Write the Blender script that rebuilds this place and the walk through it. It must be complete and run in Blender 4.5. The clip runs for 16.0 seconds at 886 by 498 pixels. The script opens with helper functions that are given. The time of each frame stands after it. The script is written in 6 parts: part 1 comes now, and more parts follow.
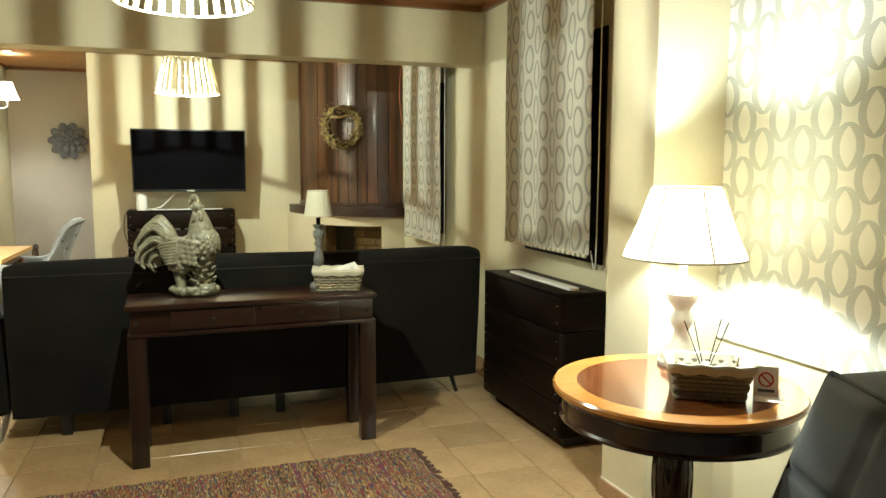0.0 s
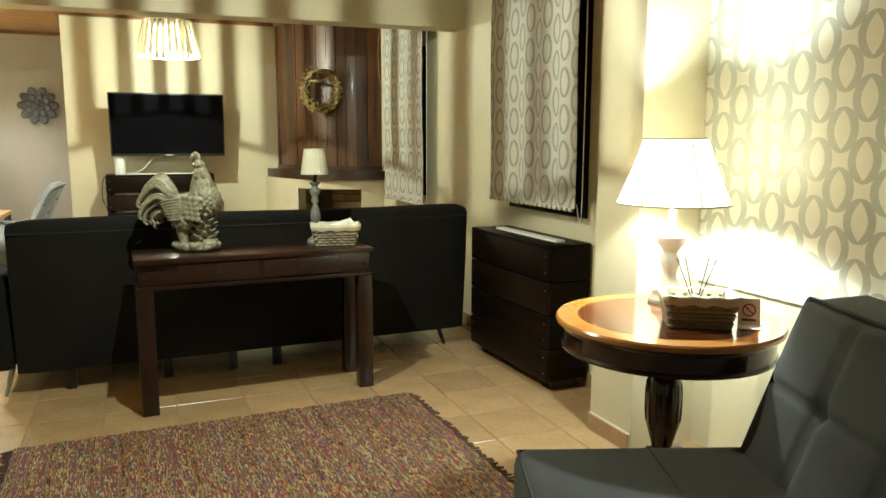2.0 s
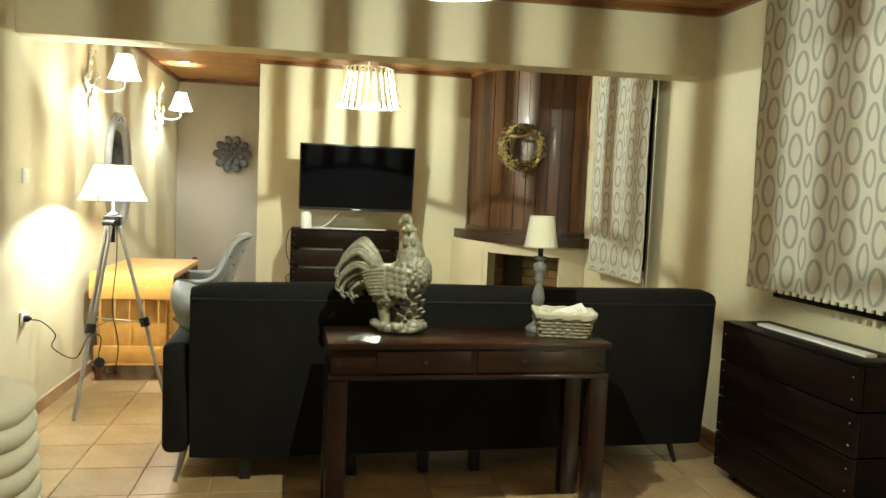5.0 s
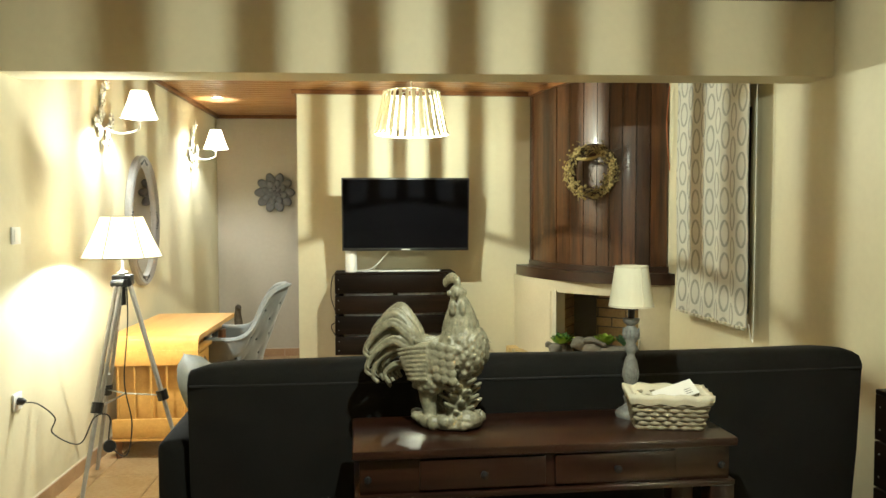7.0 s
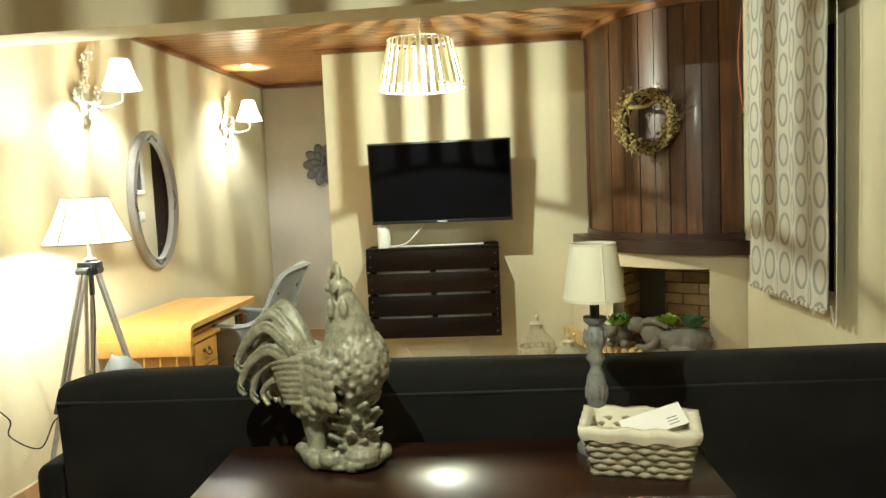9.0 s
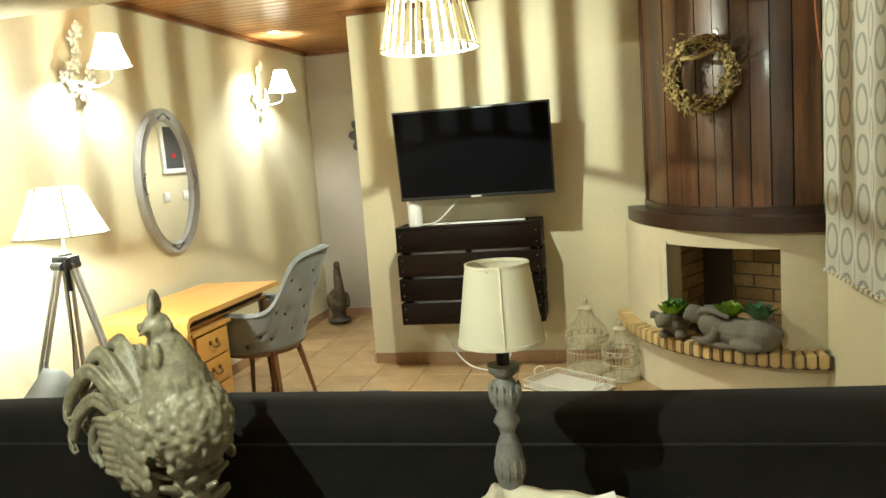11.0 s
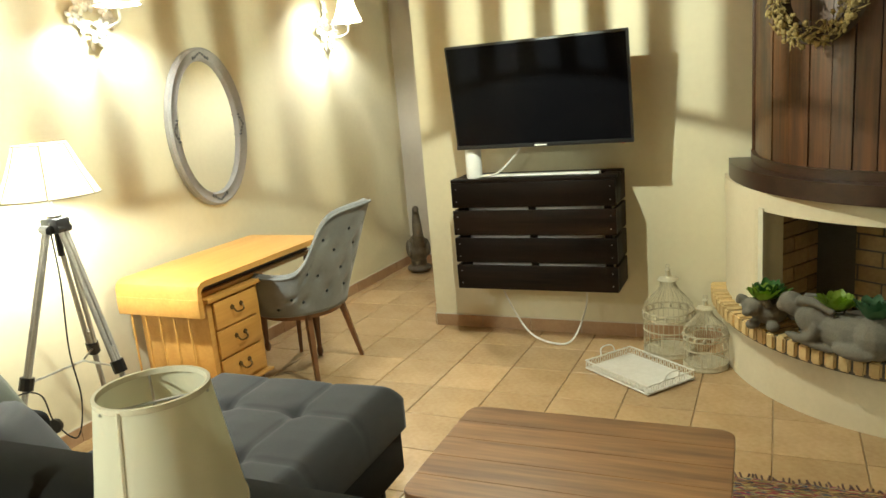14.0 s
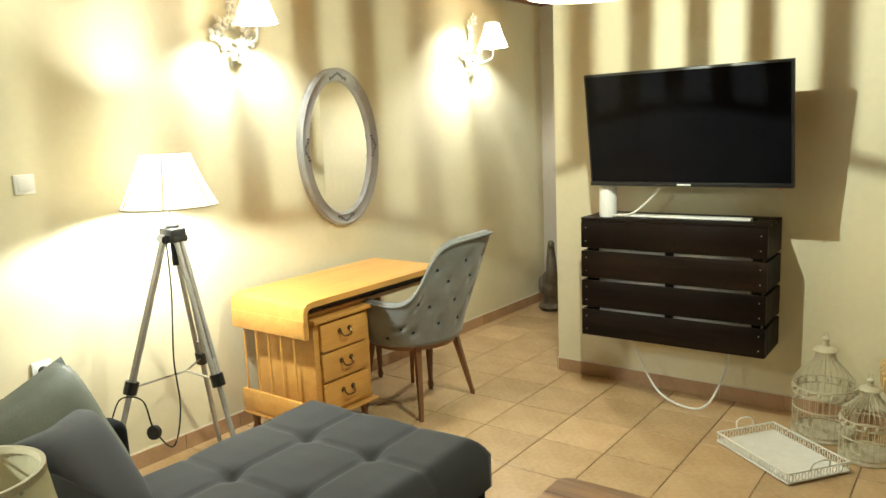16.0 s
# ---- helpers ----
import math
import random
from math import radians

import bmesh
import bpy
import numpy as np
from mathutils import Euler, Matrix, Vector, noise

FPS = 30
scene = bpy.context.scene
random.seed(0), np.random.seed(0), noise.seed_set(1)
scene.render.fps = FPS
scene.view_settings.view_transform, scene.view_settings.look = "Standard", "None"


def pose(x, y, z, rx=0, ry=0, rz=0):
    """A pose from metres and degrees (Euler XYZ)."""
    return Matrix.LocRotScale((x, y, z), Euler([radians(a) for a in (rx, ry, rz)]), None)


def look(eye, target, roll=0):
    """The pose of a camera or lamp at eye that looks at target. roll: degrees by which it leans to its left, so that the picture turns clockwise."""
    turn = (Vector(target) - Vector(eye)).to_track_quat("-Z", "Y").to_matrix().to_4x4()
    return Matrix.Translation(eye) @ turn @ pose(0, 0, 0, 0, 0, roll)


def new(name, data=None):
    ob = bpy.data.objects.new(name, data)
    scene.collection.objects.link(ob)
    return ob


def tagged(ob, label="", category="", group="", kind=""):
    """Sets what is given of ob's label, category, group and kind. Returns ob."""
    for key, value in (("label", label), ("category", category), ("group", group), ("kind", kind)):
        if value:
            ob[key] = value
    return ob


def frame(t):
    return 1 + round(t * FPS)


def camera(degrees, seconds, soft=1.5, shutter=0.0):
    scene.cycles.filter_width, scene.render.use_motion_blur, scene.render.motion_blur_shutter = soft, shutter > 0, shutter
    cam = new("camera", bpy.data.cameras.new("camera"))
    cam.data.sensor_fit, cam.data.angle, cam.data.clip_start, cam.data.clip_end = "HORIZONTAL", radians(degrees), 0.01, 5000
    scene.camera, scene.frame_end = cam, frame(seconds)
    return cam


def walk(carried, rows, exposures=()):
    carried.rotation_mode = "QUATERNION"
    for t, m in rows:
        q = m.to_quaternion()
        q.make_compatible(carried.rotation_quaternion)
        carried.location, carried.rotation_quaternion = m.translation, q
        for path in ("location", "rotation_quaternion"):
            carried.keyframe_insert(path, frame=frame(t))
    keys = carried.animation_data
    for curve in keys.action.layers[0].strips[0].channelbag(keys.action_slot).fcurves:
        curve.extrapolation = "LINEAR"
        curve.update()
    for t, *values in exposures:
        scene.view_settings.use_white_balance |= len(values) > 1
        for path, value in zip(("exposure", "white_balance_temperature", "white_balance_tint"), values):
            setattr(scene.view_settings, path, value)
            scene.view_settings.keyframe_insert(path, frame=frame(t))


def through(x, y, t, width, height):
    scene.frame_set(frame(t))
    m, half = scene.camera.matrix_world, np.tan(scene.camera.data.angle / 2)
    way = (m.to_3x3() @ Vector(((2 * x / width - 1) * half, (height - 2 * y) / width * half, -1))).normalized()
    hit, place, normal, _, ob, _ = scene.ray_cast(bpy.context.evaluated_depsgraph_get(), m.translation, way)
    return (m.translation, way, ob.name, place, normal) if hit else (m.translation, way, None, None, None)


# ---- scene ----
cam = camera(61.9, 16.0)
PATH = [
    (0, (0.33, -1.432, 1.417), (1.029, 0.43, 1.202), 0.2),
    (0.5, (0.262, -1.469, 1.407), (1.081, 0.342, 1.187), 0.4),
    (1, (0.193, -1.521, 1.397), (1.041, 0.274, 1.149), 0.4),
    (1.5, (0.131, -1.548, 1.379), (0.967, 0.249, 1.107), 0.3),
    (2, (0.095, -1.545, 1.354), (0.89, 0.267, 1.061), 0.1),
    (2.5, (0.063, -1.512, 1.326), (0.793, 0.325, 1.019), 0.4),
    (3, (0.009, -1.395, 1.315), (0.682, 0.465, 1.017), 0.6),
    (3.5, (-0.049, -1.243, 1.316), (0.621, 0.621, 1.04), 1.2),
    (4, (-0.061, -1.075, 1.34), (0.547, 0.814, 1.09), 1.7),
    (4.5, (-0.054, -0.891, 1.353), (0.447, 1.036, 1.154), 2.3),
    (5, (-0.021, -0.676, 1.388), (0.386, 1.276, 1.237), 2.4),
    (7.5, (0.294, 0.213, 1.48), (0.478, 2.203, 1.389), -0.9),
    (8, (0.516, 0.372, 1.451), (0.629, 2.366, 1.349), -1.6),
    (8.5, (0.621, 0.537, 1.496), (0.663, 2.531, 1.347), -2.2),
    (9, (0.811, 0.676, 1.458), (0.715, 2.666, 1.288), -2.5),
    (11.5, (1.334, 1.366, 1.519), (0.875, 3.293, 1.24), -4.7),
    (12, (1.442, 1.491, 1.534), (0.885, 3.388, 1.23), -4.9),
    (12.5, (1.517, 1.597, 1.527), (0.899, 3.465, 1.168), -5.2),
    (13, (1.565, 1.727, 1.537), (0.903, 3.567, 1.122), -5.4),
    (13.5, (1.616, 1.86, 1.56), (0.896, 3.672, 1.112), -5.5),
    (14, (1.644, 1.968, 1.572), (0.872, 3.762, 1.141), -5.0),
    (14.5, (1.687, 2.076, 1.578), (0.822, 3.834, 1.176), -4.7),
    (15, (1.719, 2.183, 1.571), (0.725, 3.875, 1.186), -4.4),
    (15.5, (1.701, 2.234, 1.562), (0.617, 3.874, 1.197), -3.4),
    (16, (1.699, 2.275, 1.551), (0.558, 3.884, 1.221), -2.5),
]
walk(cam, [(t, look(eye, target, roll)) for t, eye, target, roll in PATH], exposures=[(0, -0.06, 6100, 2), (16, -0.06, 6100, 2)])

# ---- light ----
world = bpy.data.worlds.new("night")
world.use_nodes = True
world.node_tree.nodes["Background"].inputs[0].default_value = (0.02, 0.025, 0.04, 1)
world.node_tree.nodes["Background"].inputs[1].default_value = 0.3
scene.world = world
WARM = (0.95, 0.95, 0.76)


def bulb(name, x, y, z, watts, colour=WARM, radius=0.03):
    lamp = bpy.data.lights.new(name, "POINT")
    lamp.energy, lamp.color, lamp.shadow_soft_size = watts, colour, radius
    ob = new(name, lamp)
    ob.location = (x, y, z)
    return ob


PENDANT_A = (0.42, 1.50)
PENDANT_B = (0.526, 4.94)
SCONCES = ((-1.16, 4.82, -1.425), (-1.08, 6.91, -1.325))
TRIPOD = (-1.09, 4.19)
ROUND = (1.82, 0.44)
TABLE_LAMP = (1.99, 0.635)
for at in (PENDANT_A, PENDANT_B):
    bulb("bulb_pendant", *at, 2.15, 122, radius=0.007)
for sx, sy, wx in SCONCES:
    bulb("bulb_sconce", sx, sy, 2.14, 52, (1.0, 1.0, 0.97))
bulb("bulb_tripod", *TRIPOD, 1.33, 80, (1.0, 0.98, 0.88))
bulb("bulb_table_lamp", *TABLE_LAMP, 1.235, 105, (0.97, 1.0, 0.93))
spot = bpy.data.lights.new("bulb_spot", "SPOT")
spot.energy, spot.color, spot.spot_size, spot.spot_blend, spot.shadow_soft_size = 60, (1, 0.97, 0.9), 1.9, 0.6, 0.03
spot_ob = new("bulb_spot", spot)
spot_ob.location = (-1.03, 6.75, 2.46)


# ---- materials ----
def mat(name, a, b=None, rough=0.6, metal=0.0, scale=6.0, fine=60.0, bump=0.15, stretch=(1, 1, 1), coat=0.0, mix=0.5, spread=0.0, sheen=0.0, bump_dist=0.004, spec=0.5):
    """Two colours mixed by coarse and fine noise, with a fine relief; spread varies alike pieces."""
    b = b or tuple(c * 0.8 for c in a)
    m = bpy.data.materials.new(name)
    m.use_nodes = True
    nt = m.node_tree
    n, l = nt.nodes, nt.links
    bsdf = n["Principled BSDF"]
    co = n.new("ShaderNodeTexCoord")
    mp = n.new("ShaderNodeMapping")
    mp.inputs["Scale"].default_value = stretch
    l.new(co.outputs["Object"], mp.inputs["Vector"])
    t1 = n.new("ShaderNodeTexNoise")
    t1.inputs["Scale"].default_value, t1.inputs["Detail"].default_value = scale, 6
    t2 = n.new("ShaderNodeTexNoise")
    t2.inputs["Scale"].default_value, t2.inputs["Detail"].default_value = fine, 4
    l.new(mp.outputs[0], t1.inputs["Vector"])
    l.new(mp.outputs[0], t2.inputs["Vector"])
    mx = n.new("ShaderNodeMath")
    mx.operation = "MULTIPLY_ADD"
    mx.inputs[1].default_value = 0.4
    l.new(t2.outputs[0], mx.inputs[0])
    sc = n.new("ShaderNodeMath")
    sc.operation = "MULTIPLY"
    sc.inputs[1].default_value = 0.6
    l.new(t1.outputs[0], sc.inputs[0])
    l.new(sc.outputs[0], mx.inputs[2])
    ramp = n.new("ShaderNodeValToRGB")
    ramp.color_ramp.elements[0].position, ramp.color_ramp.elements[1].position = mix - 0.17, mix + 0.17
    ramp.color_ramp.elements[0].color, ramp.color_ramp.elements[1].color = (*b, 1), (*a, 1)
    l.new(mx.outputs[0], ramp.inputs[0])
    out = ramp.outputs[0]
    if spread:
        info = n.new("ShaderNodeObjectInfo")
        hsv = n.new("ShaderNodeHueSaturation")
        rng = n.new("ShaderNodeMapRange")
        rng.inputs["To Min"].default_value, rng.inputs["To Max"].default_value = 1 - spread, 1 + spread
        l.new(info.outputs["Random"], rng.inputs[0])
        l.new(rng.outputs[0], hsv.inputs["Value"])
        l.new(out, hsv.inputs["Color"])
        out = hsv.outputs[0]
    l.new(out, bsdf.inputs["Base Color"])
    bsdf.inputs["Roughness"].default_value = rough
    bsdf.inputs["Metallic"].default_value = metal
    bsdf.inputs["Specular IOR Level"].default_value = spec
    bsdf.inputs["Coat Weight"].default_value = coat
    bsdf.inputs["Coat Roughness"].default_value = 0.12
    bsdf.inputs["Sheen Weight"].default_value = sheen
    if bump:
        bp = n.new("ShaderNodeBump")
        bp.inputs["Strength"].default_value, bp.inputs["Distance"].default_value = bump, bump_dist
        l.new(mx.outputs[0], bp.inputs["Height"])
        l.new(bp.outputs[0], bsdf.inputs["Normal"])
    return m


def wood(name, a, b, axis=0, rough=0.35, coat=0.0, spread=0.1, knots=1.0, spec=0.5, mix=0.5):
    """Long grain along one axis."""
    s = [14, 14, 14]
    s[axis] = 0.9
    return mat(name, a, b, rough=rough, scale=1.1 * knots, fine=5.0, mix=mix, stretch=s, bump=0.12, coat=coat, spread=spread, bump_dist=0.002, spec=spec)


def cloth_shade(name, colour, through=0.5):
    m = bpy.data.materials.new(name)
    m.use_nodes = True
    nt = m.node_tree
    n, l = nt.nodes, nt.links
    bsdf = n["Principled BSDF"]
    bsdf.inputs["Base Color"].default_value, bsdf.inputs["Roughness"].default_value = (*colour, 1), 0.9
    tr = n.new("ShaderNodeBsdfTranslucent")
    tr.inputs[0].default_value = (*colour, 1)
    ms = n.new("ShaderNodeMixShader")
    ms.inputs[0].default_value = through
    wv = n.new("ShaderNodeTexNoise")
    wv.inputs["Scale"].default_value = 260
    bp = n.new("ShaderNodeBump")
    bp.inputs["Strength"].default_value, bp.inputs["Distance"].default_value = 0.2, 0.001
    l.new(wv.outputs[0], bp.inputs["Height"])
    l.new(bp.outputs[0], bsdf.inputs["Normal"])
    l.new(bsdf.outputs[0], ms.inputs[1])
    l.new(tr.outputs[0], ms.inputs[2])
    l.new(ms.outputs[0], n["Material Output"].inputs[0])
    return m


def glow(name, colour, strength):
    m = bpy.data.materials.new(name)
    m.use_nodes = True
    b = m.node_tree.nodes["Principled BSDF"]
    b.inputs["Emission Color"].default_value, b.inputs["Emission Strength"].default_value = (*colour, 1), strength
    return m


def ovals(name, ground, mark, across, height, mid, ring):
    """Rows of upright ovals, each row set half a step over, as on the blinds and the wallpaper; mid is the centre (y, z) of one, ring the half widths of its outline and of its pointed heart, and the outline's half height."""
    m = bpy.data.materials.new(name)
    m.use_nodes = True
    nt = m.node_tree
    n, l = nt.nodes, nt.links
    bsdf = n["Principled BSDF"]
    bsdf.inputs["Roughness"].default_value = 0.75

    def op(kind, a, b=None, c=None):
        node = n.new("ShaderNodeMath")
        node.operation = kind
        for i, v in enumerate((a, b, c)):
            if v is None:
                continue
            if isinstance(v, (int, float)):
                node.inputs[i].default_value = v
            else:
                l.new(v, node.inputs[i])
        return node.outputs[0]

    co = n.new("ShaderNodeTexCoord")
    sp = n.new("ShaderNodeSeparateXYZ")
    l.new(co.outputs["Object"], sp.inputs[0])
    u = op("DIVIDE", op("SUBTRACT", sp.outputs[1], mid[0] - across / 2), across)
    v = op("DIVIDE", op("SUBTRACT", sp.outputs[2], mid[1] - height / 2), height)
    marks = []
    for du in (0.0, 0.5):
        uu = op("ABSOLUTE", op("SUBTRACT", op("FRACT", op("ADD", u, du)), 0.5))
        vv = op("ABSOLUTE", op("SUBTRACT", op("FRACT", op("ADD", v, du)), 0.5))
        outer = op("ADD", op("POWER", op("DIVIDE", uu, ring[0]), 2.0), op("POWER", op("DIVIDE", vv, ring[2]), 2.0))
        inner = op("ADD", op("DIVIDE", uu, ring[1]), op("POWER", op("DIVIDE", vv, ring[2] * 0.86), 2.0))
        marks.append(op("MULTIPLY", op("LESS_THAN", outer, 1.0), op("GREATER_THAN", inner, 1.0)))
    d = op("MAXIMUM", marks[0], marks[1])
    ramp = n.new("ShaderNodeValToRGB")
    e = ramp.color_ramp.elements
    e[0].position, e[0].color = 0.0, (*ground, 1)
    e[1].position, e[1].color = 1.0, (*mark, 1)
    l.new(d, ramp.inputs[0])
    lines = op("GREATER_THAN", op("SINE", op("MULTIPLY", sp.outputs[2], 900.0)), 0.55)
    mixc = n.new("ShaderNodeMixRGB")
    l.new(op("MULTIPLY", lines, 0.35), mixc.inputs[0])
    l.new(ramp.outputs[0], mixc.inputs[1])
    mixc.inputs[2].default_value = (*ground, 1)
    l.new(mixc.outputs[0], bsdf.inputs["Base Color"])
    wv = n.new("ShaderNodeTexNoise")
    wv.inputs["Scale"].default_value = 300
    bp = n.new("ShaderNodeBump")
    bp.inputs["Strength"].default_value, bp.inputs["Distance"].default_value = 0.15, 0.001
    l.new(wv.outputs[0], bp.inputs["Height"])
    l.new(bp.outputs[0], bsdf.inputs["Normal"])
    return m


def woven(name, axis):
    """Thin rag stripes in many colours, broken along their length."""
    m = bpy.data.materials.new(name)
    m.use_nodes = True
    nt = m.node_tree
    n, l = nt.nodes, nt.links
    bsdf = n["Principled BSDF"]
    bsdf.inputs["Roughness"].default_value = 0.95
    co = n.new("ShaderNodeTexCoord")
    mp = n.new("ShaderNodeMapping")
    s = [42.0, 42.0, 1.0]
    s[axis] = 150.0
    mp.inputs["Scale"].default_value = s
    l.new(co.outputs["Object"], mp.inputs[0])
    vo = n.new("ShaderNodeTexVoronoi")
    vo.inputs["Scale"].default_value = 1.0
    l.new(mp.outputs[0], vo.inputs["Vector"])
    sx = n.new("ShaderNodeSeparateColor")
    l.new(vo.outputs["Color"], sx.inputs[0])
    mp2 = n.new("ShaderNodeMapping")
    s2 = [0.3, 0.3, 0.3]
    s2[axis] = 26.0
    mp2.inputs["Scale"].default_value = s2
    l.new(co.outputs["Object"], mp2.inputs[0])
    nz = n.new("ShaderNodeTexNoise")
    nz.inputs["Scale"].default_value = 1.0
    l.new(mp2.outputs[0], nz.inputs["Vector"])
    ad = n.new("ShaderNodeMath")
    ad.operation = "MULTIPLY_ADD"
    ad.inputs[1].default_value = 0.55
    l.new(sx.outputs[0], ad.inputs[0])
    sub = n.new("ShaderNodeMath")
    sub.operation = "MULTIPLY_ADD"
    sub.inputs[1].default_value, sub.inputs[2].default_value = 1.9, -0.72
    l.new(nz.outputs[0], sub.inputs[0])
    l.new(sub.outputs[0], ad.inputs[2])
    ramp = n.new("ShaderNodeValToRGB")
    ramp.color_ramp.interpolation = "CONSTANT"
    e = ramp.color_ramp.elements
    cols = [(0.024, 0.019, 0.020), (0.19, 0.11, 0.03), (0.055, 0.02, 0.024), (0.31, 0.22, 0.075), (0.20, 0.024, 0.036), (0.16, 0.11, 0.036), (0.045, 0.055, 0.085), (0.34, 0.27, 0.13), (0.10, 0.038, 0.017), (0.17, 0.024, 0.07)]
    e[0].position, e[0].color = 0.0, (*cols[0], 1)
    e[1].position, e[1].color = 0.1, (*cols[1], 1)
    for i, c in enumerate(cols[2:]):
        x = e.new(0.2 + i * 0.095)
        x.color = (*c, 1)
    l.new(ad.outputs[0], ramp.inputs[0])
    l.new(ramp.outputs[0], bsdf.inputs["Base Color"])
    bp = n.new("ShaderNodeBump")
    bp.inputs["Strength"].default_value, bp.inputs["Distance"].default_value = 0.6, 0.006
    l.new(vo.outputs["Distance"], bp.inputs["Height"])
    l.new(bp.outputs[0], bsdf.inputs["Normal"])
    return m


M_WALL = mat("wall_paint", (0.66, 0.605, 0.42), (0.61, 0.555, 0.38), rough=0.55, scale=2.2, fine=28, bump=0.25)
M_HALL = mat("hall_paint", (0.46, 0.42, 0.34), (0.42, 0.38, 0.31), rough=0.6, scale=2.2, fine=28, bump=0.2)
M_STUCCO = mat("fireplace_stucco", (0.66, 0.59, 0.42), (0.60, 0.53, 0.37), rough=0.8, scale=5, fine=45, bump=0.35)
M_CEIL = wood("ceiling_boards", (0.42, 0.205, 0.066), (0.26, 0.11, 0.034), axis=0, rough=0.3, spread=0.15)
M_TRIM = wood("ceiling_trim_wood", (0.26, 0.11, 0.035), (0.15, 0.06, 0.02), axis=0, rough=0.3)
M_TILE = mat("terracotta_tile", (0.475, 0.328, 0.175), (0.365, 0.238, 0.115), rough=0.26, scale=5, fine=40, bump=0.08, spread=0.10)
M_SKIRT = mat("skirting_tile", (0.42, 0.27, 0.15), (0.34, 0.20, 0.105), rough=0.35, scale=8, fine=50, bump=0.08, spread=0.1)
M_GROUT = mat("grout", (0.38, 0.27, 0.155), rough=0.9, fine=120)
M_GROUT_PALE = mat("pale_grout", (0.68, 0.62, 0.50), rough=0.9, fine=120)
M_DARKWOOD = wood("dark_walnut", (0.027, 0.0092, 0.005), (0.009, 0.0034, 0.0022), axis=0, rough=0.28, coat=0.1)
M_DARKWOOD_Z = wood("dark_walnut_upright", (0.027, 0.0092, 0.005), (0.009, 0.0034, 0.0022), axis=2, rough=0.3, coat=0.05)
M_BLACKWOOD = wood("black_stained_pine", (0.014, 0.0075, 0.0042), (0.003, 0.0022, 0.0016), axis=0, rough=0.45, spec=0.10, spread=0.3)
M_BLACKWOOD_Y = wood("black_stained_pine_y", (0.010, 0.0055, 0.0036), (0.004, 0.0026, 0.002), axis=1, rough=0.5, spec=0.10)
M_PANEL = wood("stained_panel", (0.115, 0.044, 0.012), (0.022, 0.009, 0.004), axis=2, rough=0.42, coat=0.08, spread=0.5)
M_MANTEL = wood("mantel_wood", (0.05, 0.022, 0.011), (0.022, 0.010, 0.006), axis=0, rough=0.35)
M_DESK = wood("honey_oak", (0.60, 0.33, 0.085), (0.48, 0.245, 0.055), axis=1, rough=0.35, coat=0.1, spread=0.05)
M_DESK_DARK = mat("desk_shadow_gap", (0.06, 0.03, 0.012), rough=0.6)
M_COFFEE = wood("coffee_oak", (0.29, 0.155, 0.062), (0.105, 0.05, 0.019), axis=0, rough=0.4, spread=0.12)
M_ROUND = wood("mahogany_veneer", (0.22, 0.075, 0.022), (0.11, 0.032, 0.011), axis=1, rough=0.16, coat=0.6)
M_ROUND_EDGE = wood("yew_band", (0.52, 0.24, 0.055), (0.40, 0.165, 0.035), axis=0, rough=0.16, coat=0.6)
M_ROUND_DARK = mat("dark_mahogany", (0.035, 0.012, 0.008), (0.018, 0.007, 0.005), rough=0.15, coat=0.7, bump=0.03)
M_CHAIRLEG = wood("walnut_leg", (0.20, 0.09, 0.035), (0.12, 0.05, 0.02), axis=2, rough=0.35)
M_SOFA = mat("charcoal_fabric", (0.0130, 0.0128, 0.0118), (0.008, 0.008, 0.0074), rough=0.92, scale=5, fine=320, bump=0.3, sheen=0.02, spec=0.1)
M_SOFA_SEAT = mat("slate_velour", (0.029, 0.030, 0.031), (0.018, 0.0187, 0.0195), rough=0.85, scale=4, fine=260, bump=0.25, sheen=0.12, spec=0.2)
M_ARMCHAIR = mat("grey_armchair_fabric", (0.049, 0.051, 0.049), (0.031, 0.033, 0.031), rough=0.85, scale=4, fine=260, bump=0.25, sheen=0.06, spec=0.2)
M_PIPING = mat("black_piping", (0.008, 0.008, 0.009), rough=0.8)
M_VELVET = mat("grey_velvet", (0.185, 0.19, 0.18), (0.12, 0.125, 0.118), rough=0.65, scale=6, fine=200, bump=0.2, sheen=0.25)
# Velvet buttons far darker than the velvet: the shade in their dents, as colour.
M_BUTTON = mat("dent_shade_button", (0.03, 0.033, 0.036), rough=0.9, spec=0.1)
M_GREEN = mat("sage_cushion_cloth", (0.095, 0.105, 0.07), (0.06, 0.068, 0.045), rough=0.7, scale=8, fine=200, bump=0.3, sheen=0.05)
M_STONE = mat("grey_green_ceramic", (0.30, 0.285, 0.20), (0.13, 0.12, 0.08), rough=0.42, scale=34, fine=130, bump=0.6, mix=0.5)
M_CONCRETE = mat("grey_cast_stone", (0.17, 0.155, 0.125), (0.11, 0.10, 0.08), rough=0.85, scale=14, fine=140, bump=0.5)
M_BRONZE = mat("brown_cast_stone", (0.12, 0.095, 0.06), (0.06, 0.046, 0.03), rough=0.6, scale=20, fine=120, bump=0.4)
M_GREYWOOD = mat("weathered_grey_paint", (0.22, 0.22, 0.205), (0.10, 0.10, 0.095), rough=0.6, scale=22, fine=120, bump=0.4)
M_MIRRORFRAME = mat("grey_painted_frame", (0.33, 0.32, 0.30), (0.26, 0.25, 0.235), rough=0.5, scale=14, fine=90, bump=0.25)
M_FLOWER = mat("slate_metal_flower", (0.12, 0.12, 0.125), (0.085, 0.085, 0.09), rough=0.5, metal=0.3, scale=14)
